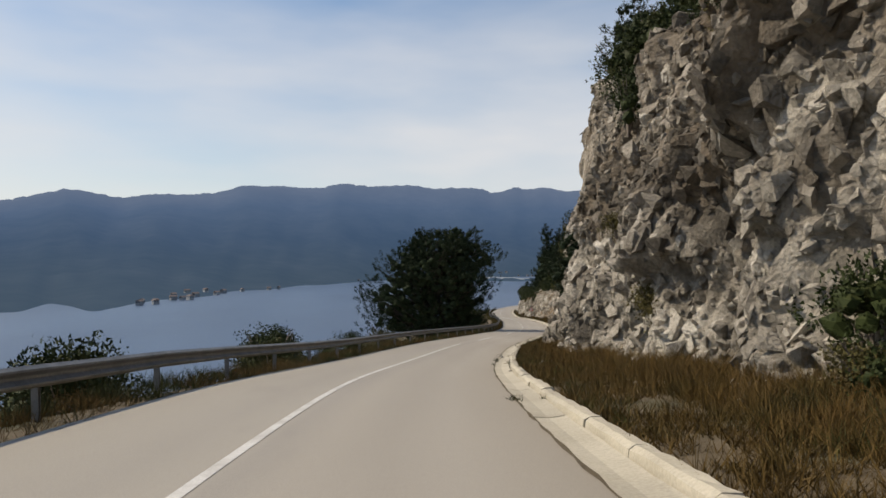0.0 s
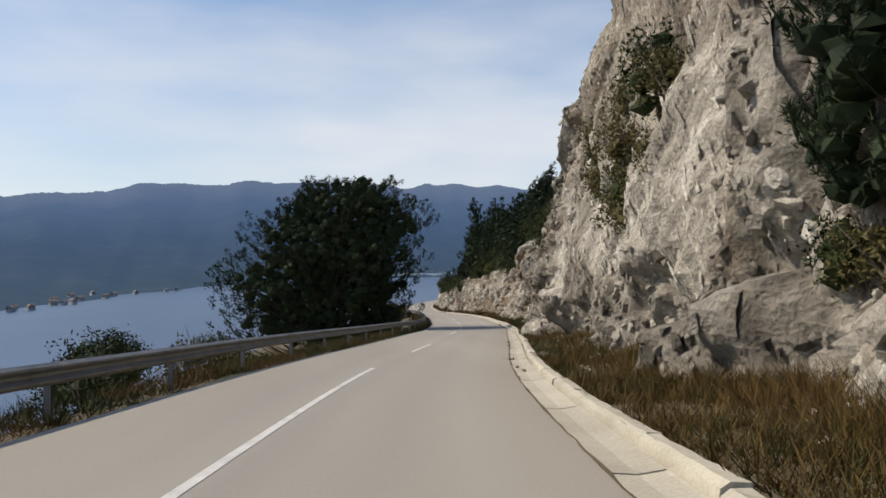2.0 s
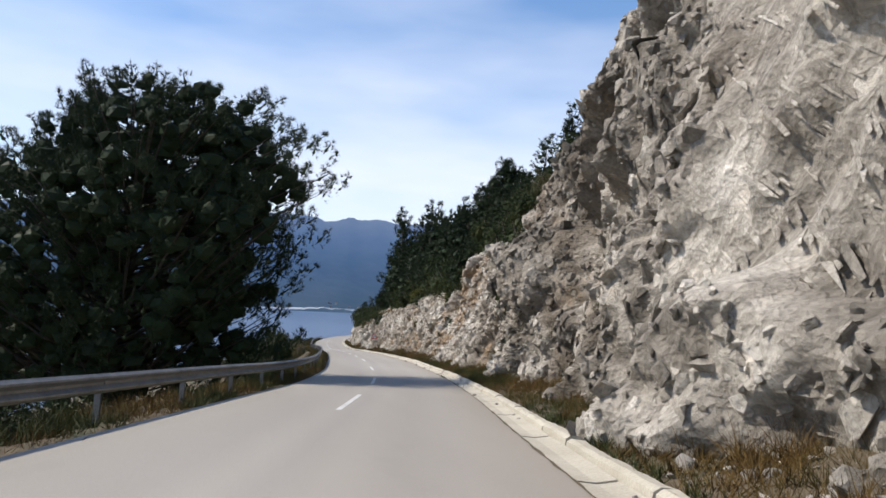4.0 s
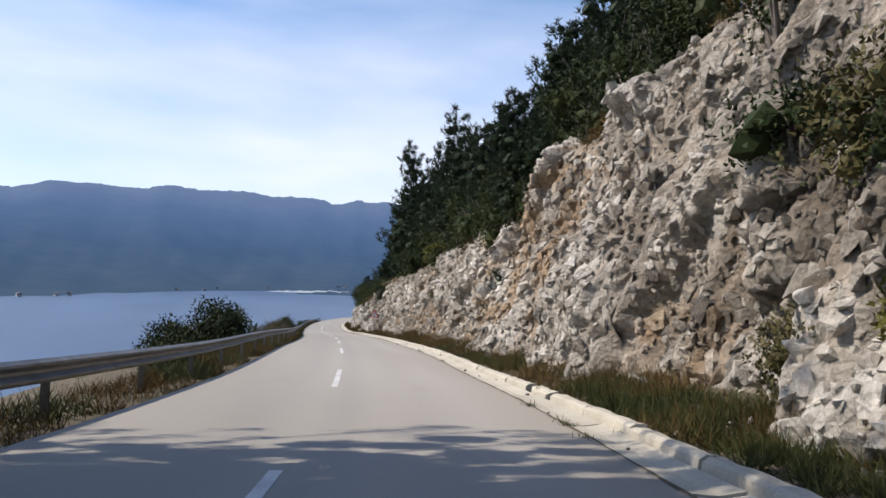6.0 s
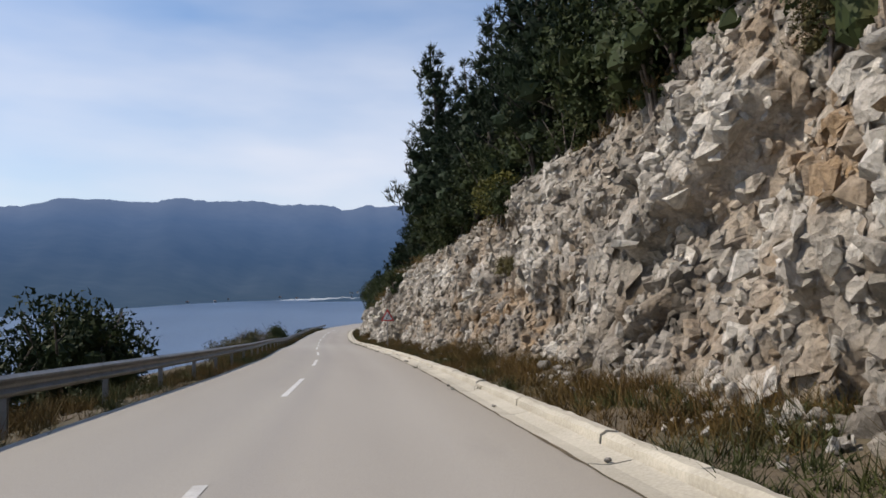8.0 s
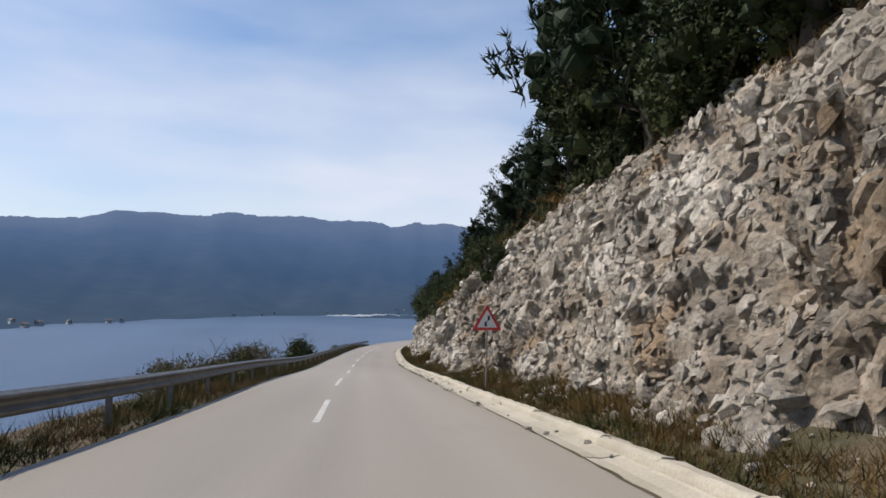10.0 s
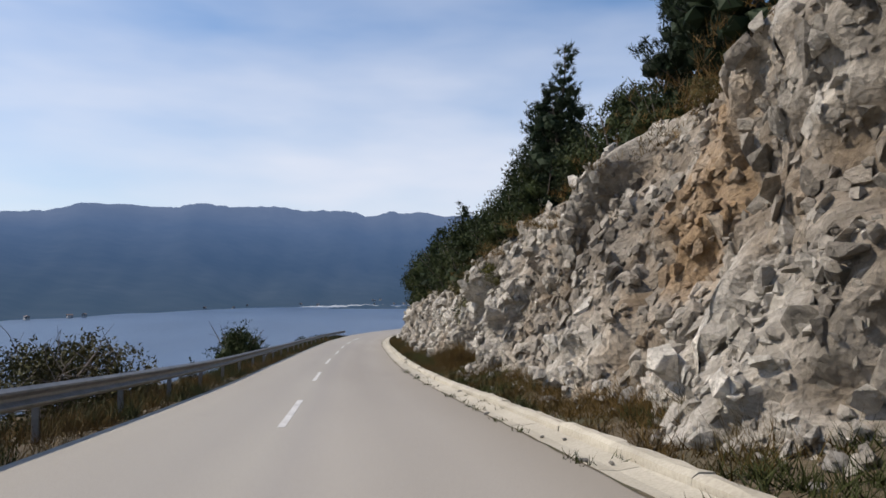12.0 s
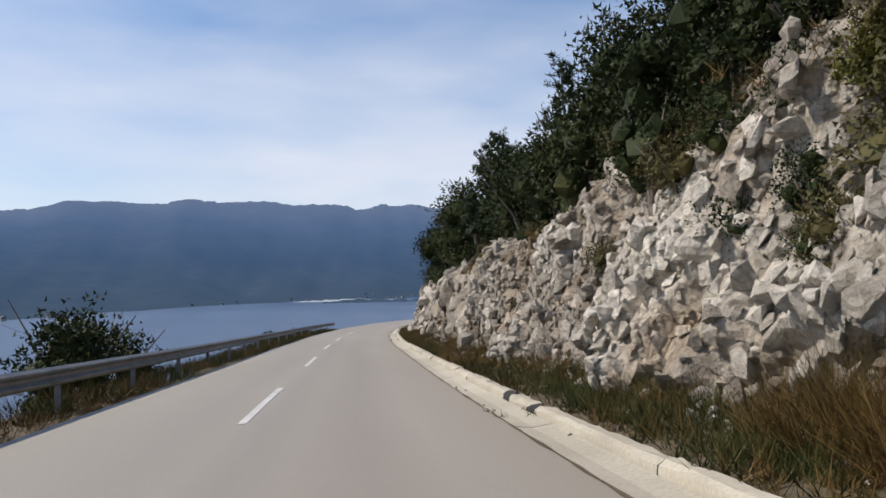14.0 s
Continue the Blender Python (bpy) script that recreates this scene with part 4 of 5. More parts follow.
def pine_meshes(height, radius, plumes, tufts, needles, seed, shape, size=0.26, width=0.016, plume=0.8, lee=None, wide=0.32):
    """A pine: trunk, limbs, and upswept plumes of needles at their ends. The shape gives the reach of the limbs from the lowest to the top; lee is the reach on the other side of a windswept crown."""
    rng = np.random.RandomState(seed)
    wood, crown = Geo(), Geo()
    n = 9
    tp = np.stack([np.cumsum(rng.normal(size=n)) * 0.012 * height, np.cumsum(rng.normal(size=n)) * 0.012 * height, np.linspace(-0.5, height * 0.96, n)], -1)
    tp[:2, :2] = 0
    tube(wood, tp, np.linspace(0.028 * height ** 0.85 + 0.03, 0.015, n), 8)
    low, reach_k = shape
    turn_k = rng.rand(3) * 6.28
    steps = np.linspace(0, 1, len(reach_k))
    g = rng.rand(plumes * 3)
    an = rng.rand(plumes * 3) * 6.28
    reach = np.interp(g, steps, reach_k)
    if lee is not None:
        side = (0.5 + 0.5 * np.cos(an)) ** 0.8
        reach = reach * side + np.interp(g, steps, lee) * (1 - side)
    ids = rng.choice(plumes * 3, plumes, replace=False, p=(reach + 0.12) / (reach + 0.12).sum())
    g, an, reach = g[ids], an[ids], reach[ids]
    lobe = np.clip(0.86 + 0.15 * np.sin(3 * an + 5 * g + turn_k[0]) + 0.13 * np.sin(5 * an - 9 * g + turn_k[1]) + 0.12 * np.sin(2 * an + 19 * g + turn_k[2]), 0.5, 1.15)
    k = 1 - 0.6 * rng.rand(plumes) ** 1.7
    far = radius * reach * lobe * k
    zz = (low + (0.97 - low) * g) * height
    heart = np.stack([np.interp(zz, tp[:, 2], tp[:, 0]), np.interp(zz, tp[:, 2], tp[:, 1]), zz], -1)
    out = np.stack([np.cos(an), np.sin(an), 0 * an], -1)
    tip = heart + out * far[:, None] + rng.normal(size=(plumes, 3)) * 0.03 * radius + np.stack([0 * an, 0 * an, 0.14 * far], -1)
    axis = unit(out * rng.uniform(0.3, 0.9, (plumes, 1)) + [0, 0, 0.75] + rng.normal(size=(plumes, 3)) * 0.18)
    length = plume * rng.uniform(0.6, 1.25, plumes) * (0.75 + 0.25 * np.minimum(reach * 1.6, 1))
    for i in range(0, plumes, 5):
        st = heart[i] - [0, 0, 0.3 * far[i]]
        tube(wood, [st, (st + tip[i]) / 2 - [0, 0, 0.06 * far[i]], tip[i] + axis[i] * length[i] * 0.4], [0.012 * far[i] + 0.012, 0.008 * far[i] + 0.008, 0.006], 3)
    if lee is not None:
        masses(crown, tip, length * 0.14, 0.85, 1, rng)
    spindles(crown, tip - axis * (length * 0.35)[:, None], axis, length * 1.1, length * 0.07, rng)
    inner = k < 0.78
    masses(crown, tip[inner], np.minimum(0.1 + 0.1 * far[inner], 0.5) if lee is not None else np.minimum(0.14 + 0.2 * far[inner], 0.42), 0.8, 1, rng)
    at_k = rng.rand(plumes, tufts) ** 0.8
    way0 = unit(rng.normal(size=(plumes, tufts, 3)) + axis[:, None] * 0.6)
    c0 = tip[:, None] + axis[:, None] * (length[:, None] * (at_k - 0.3))[..., None] + way0 * (length[:, None] * wide * (1.1 - at_k))[..., None]
    c = np.repeat(c0.reshape(-1, 3), needles, 0)
    way = unit(rng.normal(size=c.shape) * 0.5 + np.repeat(way0.reshape(-1, 3), needles, 0) * 0.7 + [0, 0, 0.45])
    spikes(crown, c, way, size * (0.6 + 0.6 * rng.rand(len(c))), width * (0.7 + 0.6 * rng.rand(len(c))), rng)
    return wood.mesh("trunk", BARK, True), crown.mesh("crown", PINE)


def shrub_meshes(height, radius, clumps, per, seed, mat, leaf=0.1, bare=0.0):
    rng = np.random.RandomState(seed)
    wood, crown = Geo(), Geo()
    stems = 7 if bare else 5
    for s in range(stems):
        an, out = rng.rand() * 6.28, radius * (0.25 + 0.6 * rng.rand())
        top = np.array([np.cos(an) * out, np.sin(an) * out, height * (0.55 + 0.4 * rng.rand())])
        pts = [np.array([0, 0, -0.4]), top * [0.25, 0.25, 0.4], top * [0.65, 0.65, 0.75], top]
        tube(wood, pts, np.array([0.03, 0.022, 0.014, 0.006]) * (height ** 0.7), 4)
        for j in range(6 if bare else 1):
            st = pts[2] * (1 - j / 6) + top * (j / 6)
            e = st + unit(rng.normal(size=3) + [0, 0, 0.5]) * radius * 0.35
            tube(wood, [st, (st + e) / 2 + rng.normal(size=3) * 0.03, e], [0.011, 0.008, 0.004], 3)
    m = 44
    lobes = unit(rng.normal(size=(m, 3)) + [0, 0, 0.35]) * [radius * 0.6, radius * 0.6, height * 0.32] * rng.uniform(0.6, 1.1, (m, 1)) + [0, 0, height * 0.42]
    lsize = radius * rng.uniform(0.14, 0.32, m)
    tall = min(1.0, height / radius * 0.62)
    if not bare:
        masses(crown, lobes[::3] * [0.8, 0.8, 0.92], lsize[::3] * 0.75, tall, 1, rng)
    pk = rng.choice(m, clumps, p=lsize ** 2 / (lsize ** 2).sum())
    dirs = unit(rng.normal(size=(clumps, 3)) + [0, 0, 0.2])
    cents = lobes[pk] + dirs * (lsize[pk] * rng.uniform(0.6, 1.2, clumps))[:, None] * [1, 1, tall]
    cents[:, 2] = np.maximum(cents[:, 2], 0.02)
    c = np.repeat(cents, per, 0)
    way = unit(rng.normal(size=c.shape) * 0.8 + np.repeat(dirs, per, 0) * 0.7 + [0, 0, 0.3])
    spikes(crown, c + rng.normal(size=c.shape) * leaf * 0.8, way, leaf * (0.7 + 0.7 * rng.rand(len(c))), leaf * 0.34 * (0.7 + 0.6 * rng.rand(len(c))), rng)
    return wood.mesh("stems", TWIG, True), crown.mesh("foliage", mat)


def plant(name, meshes, m, label, category, group=""):
    ob = thing(name, label, category, group)
    names = ("trunk", "crown") if "pine" in name else ("stem", "foliage")
    for nm, me in zip(names, meshes):
        part(nm, me, ob)
    ob.matrix_basis = m
    return ob


def ground_at(y, u):
    y1, u1 = np.array([float(y)]), np.array([float(u)])
    if u < -7.5:
        h = bank_h(y1, u1)
    elif u > float(top_u(y1)[0]):
        h = hill_h(y1, u1)
    else:
        h = np.array([0.1])
    return at(y1, u1, h)[0]


# the big pine that stands beside the rail
CONE, BROAD = (0.08, (0.75, 1.0, 0.86, 0.66, 0.46, 0.28, 0.1)), (0.1, (0.75, 1.0, 1.0, 0.9, 0.74, 0.5, 0.16))
big = pine_meshes(15.8, 9.0, 2500, 13, 10, 71, (0.17, (0.48, 0.72, 0.9, 0.98, 1.0, 0.92, 0.5)), 0.22, 0.0105, 0.66, (0.95, 1.05, 0.98, 0.84, 0.68, 0.46, 0.2), 0.5)
plant("pine_tree", big, pose(*(ground_at(84.4, -13.5) + [0, 0, -0.3])) @ Matrix.Diagonal((1, 0.62, 1, 1)), "tall dark spreading pine beside the guardrail", "pine tree")

young = [pine_meshes(8.0, 1.7, 200, 7, 4, 80 + s, CONE, 0.26, 0.022, 0.56) for s in range(4)]
broad = [pine_meshes(7.0, 2.3, 230, 7, 4, 90 + s, BROAD, 0.26, 0.022, 0.6) for s in range(3)]
near_pine = [pine_meshes(6.4, 2.1, 400, 9, 6, 98 + s, BROAD, 0.2, 0.013, 0.5, None, 0.42) for s in range(2)]
evergreen = [shrub_meshes(2.4, 1.6, 345, 4, 100 + s, SHRUB, 0.107) for s in range(4)]
olive = [shrub_meshes(1.6, 1.1, 330, 6, 110 + s, SHRUB_DRY, 0.07) for s in range(2)]
yellow = [shrub_meshes(1.3, 0.8, 260, 7, 120 + s, SHRUB_YELLOW, 0.08) for s in range(2)]
bush_tree = [shrub_meshes(5.6, 3.4, 980, 4, 140 + s, SHRUB, 0.182) for s in range(3)]
twiggy = [shrub_meshes(3.0, 2.1, 1000, 6, 130 + s, SHRUB_DRY, 0.085, 1.0) for s in range(2)]

# wooded slope above the crest
pick = random.Random(23)
LABELS = {"y": ("pine_tree", young, "slender dark green young pine on the slope above the cutting", "pine tree", "pines on the slope"),
          "b": ("pine_tree", broad, "bushy dark pine on the slope above the cutting", "pine tree", "pines on the slope"),
          "n": ("pine_tree", near_pine, "dark bushy pine rooted in the rock face", "pine tree", "pines on the rock face"),
          "e": ("shrub", evergreen, "dense dark green evergreen shrub above the rock face", "shrub", "shrubs on the slope"),
          "B": ("bush", bush_tree, "large rounded dark green bush", "bush", "large dark bushes"),
          "o": ("shrub", olive, "low olive-brown dry shrub on the rocks", "shrub", "dry shrubs on the rocks"),
          "l": ("shrub", yellow, "small yellow-green shrub growing from the rock", "shrub", "yellow shrubs on the rocks"),
          "t": ("shrub", twiggy, "twiggy half-bare brown shrub beyond the guardrail", "shrub", "shrubs beyond the rail")}


def put(kind, y, u, scale, lift=0.0, base=None):
    name, pool, label, cat, group = LABELS[kind]
    p = ground_at(y, u) if base is None else Vector(base)
    m = Matrix.Translation((p[0], p[1], p[2] + lift)) @ pose(0, 0, 0, pick.uniform(-5, 5), pick.uniform(-5, 5), pick.uniform(0, 360)) @ Matrix.Diagonal((scale, scale, scale * pick.uniform(0.9, 1.12), 1))
    return plant(name, pick.choice(pool), m, label, cat, group)


def behind(kind, y, d, scale, lift=-0.2):
    return put(kind, y, float(top_u(np.array([float(y)]))[0]) + d, scale, lift)


for k in range(34):
    y = pick.uniform(98, 160)
    d = 1.2 + 9 * pick.random() ** 1.3
    kind = pick.choice("eeyybB") if d > 2.2 else pick.choice("eeeo")
    behind(kind, y, d, {"y": pick.uniform(0.95, 1.3), "b": pick.uniform(0.9, 1.25), "e": pick.uniform(0.9, 1.5), "o": pick.uniform(0.7, 1.2), "B": pick.uniform(0.6, 1.0)}[kind])
for k in range(20):
    behind(pick.choice("eeeeo"), pick.uniform(192, 262), 0.3 + 4 * pick.random(), pick.uniform(0.8, 1.35))
# trees along the edge of the cutting: station, metres behind the crest, kind, height
for y, d, kind, high in ((88, 1.2, "e", 2.4), (91, 1.0, "e", 2.6), (93.5, 1.6, "B", 2.2), (96.5, 1.4, "B", 3.2), (98.5, 2.2, "B", 3.8), (101, 1.6, "B", 3.8), (103.5, 1.2, "b", 4.4), (105.5, 2.0, "B", 4.0), (107.5, 1.0, "B", 3.2), (109.6, 1.2, "b", 5.2), (104, 2.8, "b", 5.6), (107, 2.6, "n", 6.8), (109.8, 2.4, "b", 7.4),
                         (111.6, 0.0, "n", 4.4), (112.8, 0.4, "n", 4.8), (113.5, 1.8, "y", 8.0), (115, 0.5, "B", 3.8), (116.5, 1.4, "b", 7.2), (118.5, 0.4, "B", 3.6), (119, 2.4, "y", 9.0), (121, 0.8, "b", 6.6), (122.5, 0.4, "B", 3.4), (124.4, 2.0, "y", 9.8), (126, 0.7, "B", 4.4),
                         (128, 1.4, "b", 8.0), (130.5, 0.8, "y", 10.6), (132, 0.5, "B", 4.0), (134, 1.5, "y", 10.4), (137, 0.4, "l", 2.3), (138.6, 0.4, "l", 2.0), (137.5, 1.6, "b", 8.2), (140, 0.6, "B", 4.2), (142, 1.2, "y", 9.8), (144.5, 0.8, "b", 7.8),
                         (147, 0.5, "B", 4.0), (148.5, 1.6, "y", 11.0), (151, 0.8, "b", 8.4), (153.5, 0.6, "B", 4.4), (155, 1.0, "y", 13.4), (157.2, 1.6, "y", 12.0), (158.5, 0.8, "b", 7.0), (161, 1.6, "e", 2.6),
                         (163.2, 2.4, "B", 2.4), (166, 2.6, "e", 1.6), (169.5, 2.0, "e", 1.4), (173.2, 2.4, "n", 6.8), (176.2, 3.4, "n", 5.0), (175.5, 1.6, "e", 2.4), (177.5, 1.2, "e", 2.8), (179.5, 1.2, "B", 2.8), (184.0, 1.6, "n", 5.2), (184.5, 1.0, "B", 3.2),
                         (174, 6.0, "B", 3.4), (177, 5.0, "B", 3.2), (180, 6.5, "B", 3.8), (184, 5.5, "B", 3.6), (170, 6.5, "B", 3.2), (186.5, 1.2, "e", 2.4), (188, 2.4, "y", 7.2), (190, 1.2, "B", 3.2), (188, 6.0, "B", 3.8), (192.5, 1.6, "B", 3.4), (195.5, 2.4, "y", 5.2), (195, 1.2, "B", 3.3), (197.5, 1.8, "B", 3.9), (200, 1.0, "B", 3.7), (202.5, 1.6, "B", 4.1), (205, 1.0, "B", 3.8), (196, 5.0, "B", 5.0), (200, 5.5, "B", 5.2), (205, 5.0, "B", 5.0),
                         (207.5, 1.4, "B", 3.8), (209.5, 2.0, "y", 7.0), (211, 1.0, "B", 4.0), (214, 1.2, "B", 4.6), (217.5, 1.2, "b", 5.6), (221, 1.0, "B", 5.0), (225, 1.2, "B", 4.8), (231, 1.0, "B", 4.6), (238, 1.0, "B", 4.8), (245, 1.0, "B", 4.8)):
    behind(kind, y, d, high / {"y": 8.0, "b": 7.0, "n": 6.4, "B": 5.6, "e": 2.4, "l": 1.3}[kind])
for k in range(28):
    behind("e", pick.uniform(95, 161), pick.uniform(0.1, 1.6), pick.uniform(0.6, 1.2), -0.3)
for k in range(20):
    behind(pick.choice("eeo"), pick.uniform(185, 250), pick.uniform(0.1, 1.6), pick.uniform(0.55, 1.0), -0.3)
for k in range(30):
    behind(pick.choice("oe"), pick.uniform(156, 190), pick.uniform(0.1, 9.0), pick.uniform(0.4, 0.8), -0.2)
for k in range(26):
    behind(pick.choice("eeebo") if k > 10 else "B", pick.uniform(4, 60) if k > 10 else pick.uniform(10, 36), pick.uniform(0.1, 6), pick.uniform(0.8, 1.3) * (1.0 if k > 10 else 0.6))

# plants rooted in the rock face: station, how far up, kind, size
for y, k, kind, s in ((36, 0.17, "n", 0.75), (36.8, 0.12, "e", 0.6), (35, 0.16, "e", 0.55), (162.4, 0.74, "B", 0.4), (45.5, 0.28, "o", 1.2), (46.2, 0.27, "e", 0.55), (53, 0.39, "o", 1.1), (54.4, 0.33, "o", 1.3), (55.0, 0.34, "l", 1.1), (48.0, 0.225, "o", 1.6), (48.8, 0.24, "e", 0.8), (54.2, 0.4, "o", 1.2), (50, 0.33, "o", 1.4), (45.5, 0.38, "o", 1.4), (51, 0.42, "o", 1.3), (47, 0.42, "e", 1.2), (58, 0.5, "o", 1.2), (57, 0.42, "e", 0.8),
                      (20.5, 0.93, "B", 0.45), (12, 0.68, "B", 0.32), (9, 0.6, "e", 1.2), (10.5, 0.75, "o", 1.6), (8.5, 0.8, "e", 1.3), (14, 0.9, "B", 0.42), (17.5, 0.93, "B", 0.42), (9.2, 0.03, "o", 0.8), (8.4, 0.02, "e", 0.6), (15, 0.8, "e", 1.1), (13, 0.75, "o", 1.3), (16.5, 0.85, "o", 1.2), (9.5, 0.1, "e", 0.7), (21.5, 0.35, "l", 0.8), (22.2, 0.3, "l", 0.6), (66, 0.55, "e", 0.7), (70.5, 0.5, "o", 0.9), (73, 0.6, "e", 0.8), (36, 0.1, "o", 1.0), (31, 0.25, "o", 0.9),
                      (19, 0.12, "o", 1.0), (26, 0.45, "o", 0.8), (24, 0.9, "e", 0.9), (29, 0.95, "e", 1.0), (18, 0.9, "o", 1.2),
                      (81, 0.12, "l", 0.9), (82, 0.1, "e", 0.6), (84, 0.2, "o", 0.7), (90.4, 0.4, "e", 1.0), (88.2, 0.34, "o", 1.5), (87.6, 0.3, "e", 0.9), (92, 0.75, "e", 1.0), (88, 0.97, "t", 0.6), (89, 0.06, "o", 1.0), (79.8, 0.16, "o", 0.7), (75.2, 0.2, "o", 0.7), (87, 0.11, "l", 1.0), (86.5, 0.1, "e", 0.7), (100, 0.35, "o", 0.6), (118.5, 0.95, "e", 1.0), (116.4, 0.92, "B", 0.5), (118, 0.97, "B", 0.45), (115.2, 0.8, "B", 0.6),
                      (120.5, 0.95, "e", 1.3), (122, 0.95, "e", 1.2), (116, 0.8, "o", 0.7), (131, 0.5, "o", 0.6), (138, 0.35, "o", 0.5), (133, 0.55, "o", 0.6), (165.3, 0.8, "e", 1.0), (128.6, 0.6, "o", 0.8),
                      (186, 0.7, "o", 0.7), (189, 0.8, "l", 0.8), (191, 0.55, "e", 0.4), (197, 0.6, "l", 0.6), (199, 0.5, "o", 0.7), (193.5, 0.9, "e", 0.6), (195.2, 0.85, "e", 0.6), (196.5, 0.75, "o", 1.0), (194.4, 0.45, "e", 0.55), (198, 0.85, "e", 0.9), (206, 0.4, "o", 0.5), (193, 0.6, "e", 0.45), (192, 0.42, "o", 0.8), (192.3, 0.46, "e", 0.4), (192, 0.86, "l", 0.9), (191.2, 0.62, "o", 1.1), (190.4, 0.8, "o", 0.9)):
    p = surface_point(y, k)
    put(kind, y, 0, s, -0.2, p + at(y, 1.3 if y < 25 and k > 0.85 else -0.9 if kind == "B" and y > 150 else 0.25) - at(y, 0))

# seaward bank: station, metres from the edge, kind, height of its top over the road
for y, u, kind, top in ((35, -11.5, "e", 2.0), (36, -12.2, "t", 1.9), (50, -13.5, "e", 1.5), (18, -11, "e", 2.0), (21, -12.5, "e", 1.7), (52, -10.6, "t", 1.4), (54, -11.5, "e", 0.4), (100, -40, "e", 2.0), (107, -42, "e", 2.6), (113, -30, "e", 0.8), (60, -12, "e", 0.3),
                        (70, -10.5, "e", 0.5), (66, -12, "e", 0.3), (74, -11, "e", 0.9), (80, -10, "e", 0.6), (91, -9.5, "e", 0.6), (94, -10, "o", 0.3),
                        (112, -10.5, "e", 0.9), (108, -10, "e", 0.4), (120, -10, "o", 0.2), (130, -14.2, "e", 2.9), (134.5, -12, "e", 3.9), (137.5, -11.6, "e", 3.2), (133, -14.5, "e", 3.3),
                        (146, -10, "o", 0.4), (159, -9.2, "t", 1.6), (162, -9, "e", 1.4), (164.5, -8.8, "t", 1.6), (171, -9.2, "e", 1.8), (168, -10.5, "t", 1.9), (173, -10.4, "t", 1.7),
                        (177.5, -9.7, "t", 2.3), (180, -9.6, "t", 2.6), (182, -9.2, "t", 1.8), (206, -9.8, "e", 2.9), (208.5, -9.6, "e", 2.7), (190, -8.7, "y", 0.9), (193, -9, "o", 0.4),
                        (226, -9, "e", 0.7), (231, -9, "e", 0.8), (236, -8.6, "e", 1.1), (240, -9, "e", 1.3), (246, -9, "e", 0.9), (252, -9, "e", 1.2), (258, -9, "e", 1.3)):
    gh = float(bank_h(np.array([float(y)]), np.array([float(u)]))[0])
    if kind == "e" and top - gh > 3.4:
        kind = "B"
    put(kind, y, u, (top - 0.25 - gh) / {"B": 6.0, "e": 2.6, "t": 3.2, "o": 1.7, "y": 8.0}[kind], -0.1)
for k in range(14):
    put(pick.choice("eeo"), pick.uniform(5, 250), pick.uniform(-24, -14), pick.uniform(0.6, 1.0), -0.35)


def grass(name, spots, mat, label, seed, blades=12, high=(0.2, 0.55), wide=0.007):
    rng = np.random.RandomState(seed)
    g = Geo()
    c = np.repeat(spots, blades, 0)
    sc = np.repeat(rng.uniform(high[0], high[1], len(spots)), blades)
    way = unit(rng.normal(size=c.shape) * [0.55, 0.55, 0.2] + [0, 0, 1])
    spikes(g, c + rng.normal(size=c.shape) * [0.06, 0.06, 0], way, sc * rng.uniform(0.5, 1.1, len(c)), wide * rng.uniform(0.7, 1.4, len(c)), rng, 0.14)
    return tagged(new(name, g.mesh(name, mat)), label, "grass", kind="stuff")


def verge_spots(n, y0, y1, seed, lo, hi, patch, keep):
    rng = np.random.RandomState(seed)
    y = y0 + (y1 - y0) * rng.rand(n)
    f = rng.rand(n)
    w = wave(y, f * 3, patch, 5.0)
    ok = (w > 0) if keep else (w <= 0.25)
    y, f = y[ok], f[ok]
    u = lo(y) + (hi(y) - lo(y)) * f
    h = np.where(u > 0, np.interp(f, [0, 0.45, 1.0], [0.03, 0.13, 0.42]), -0.08 * np.ones_like(f)) - 0.03
    return at(y, u, h)


kerb_u = lambda y: 0.82 + 0 * y
face_u = lambda y: foot(y) + 0.35
left_a, left_b = (lambda y: -7.9 + 0 * y), (lambda y: LEFT - 0.1 + 0 * y)
grass("dry_grass", np.concatenate([verge_spots(12000, 0, 255, 1, kerb_u, face_u, 51, False), verge_spots(5500, 3, 45, 21, kerb_u, face_u, 52, False)]), GRASS_DRY, "dry golden-brown grass tufts at the foot of the rocks", 1, 13, (0.16, 0.52), 0.0068)
grass("green_grass", verge_spots(9000, 0, 255, 2, kerb_u, face_u, 51, True), GRASS_GREEN, "green weeds and grass at the foot of the rocks", 2, 15, (0.15, 0.5), 0.0078)
grass("dry_grass", verge_spots(8500, 0, 262, 3, left_a, left_b, 53, False), GRASS_DRY, "dry brown grass under the guardrail", 3, 12, (0.22, 0.6), 0.0058)
grass("green_grass", verge_spots(6500, 0, 262, 4, left_a, left_b, 53, True), GRASS_GREEN, "green weeds under the guardrail", 4, 14, (0.25, 0.62), 0.0078)
rng = np.random.RandomState(19)
ty = rng.uniform(4, 215, 4200)
ty = np.concatenate([ty[wave(ty, 0 * ty, 55, 6.0) > -0.35], rng.uniform(5, 42, 1500)])
tf = rng.uniform(0.35, 1.0, len(ty))
grass("dry_grass", at(ty, 1.2 + (foot(ty) - 1.0) * tf, np.interp(tf, [0, 0.45, 1.0], [0.0, 0.1, 0.38])), GRASS_DRY, "tall brown brush leaning out from the foot of the rocks", 6, 18, (0.35, 0.82), 0.005)
gy = np.concatenate([rng.uniform(186, 191.5, 420), rng.uniform(128, 133, 160)])
gf = rng.uniform(0.3, 1.0, len(gy))
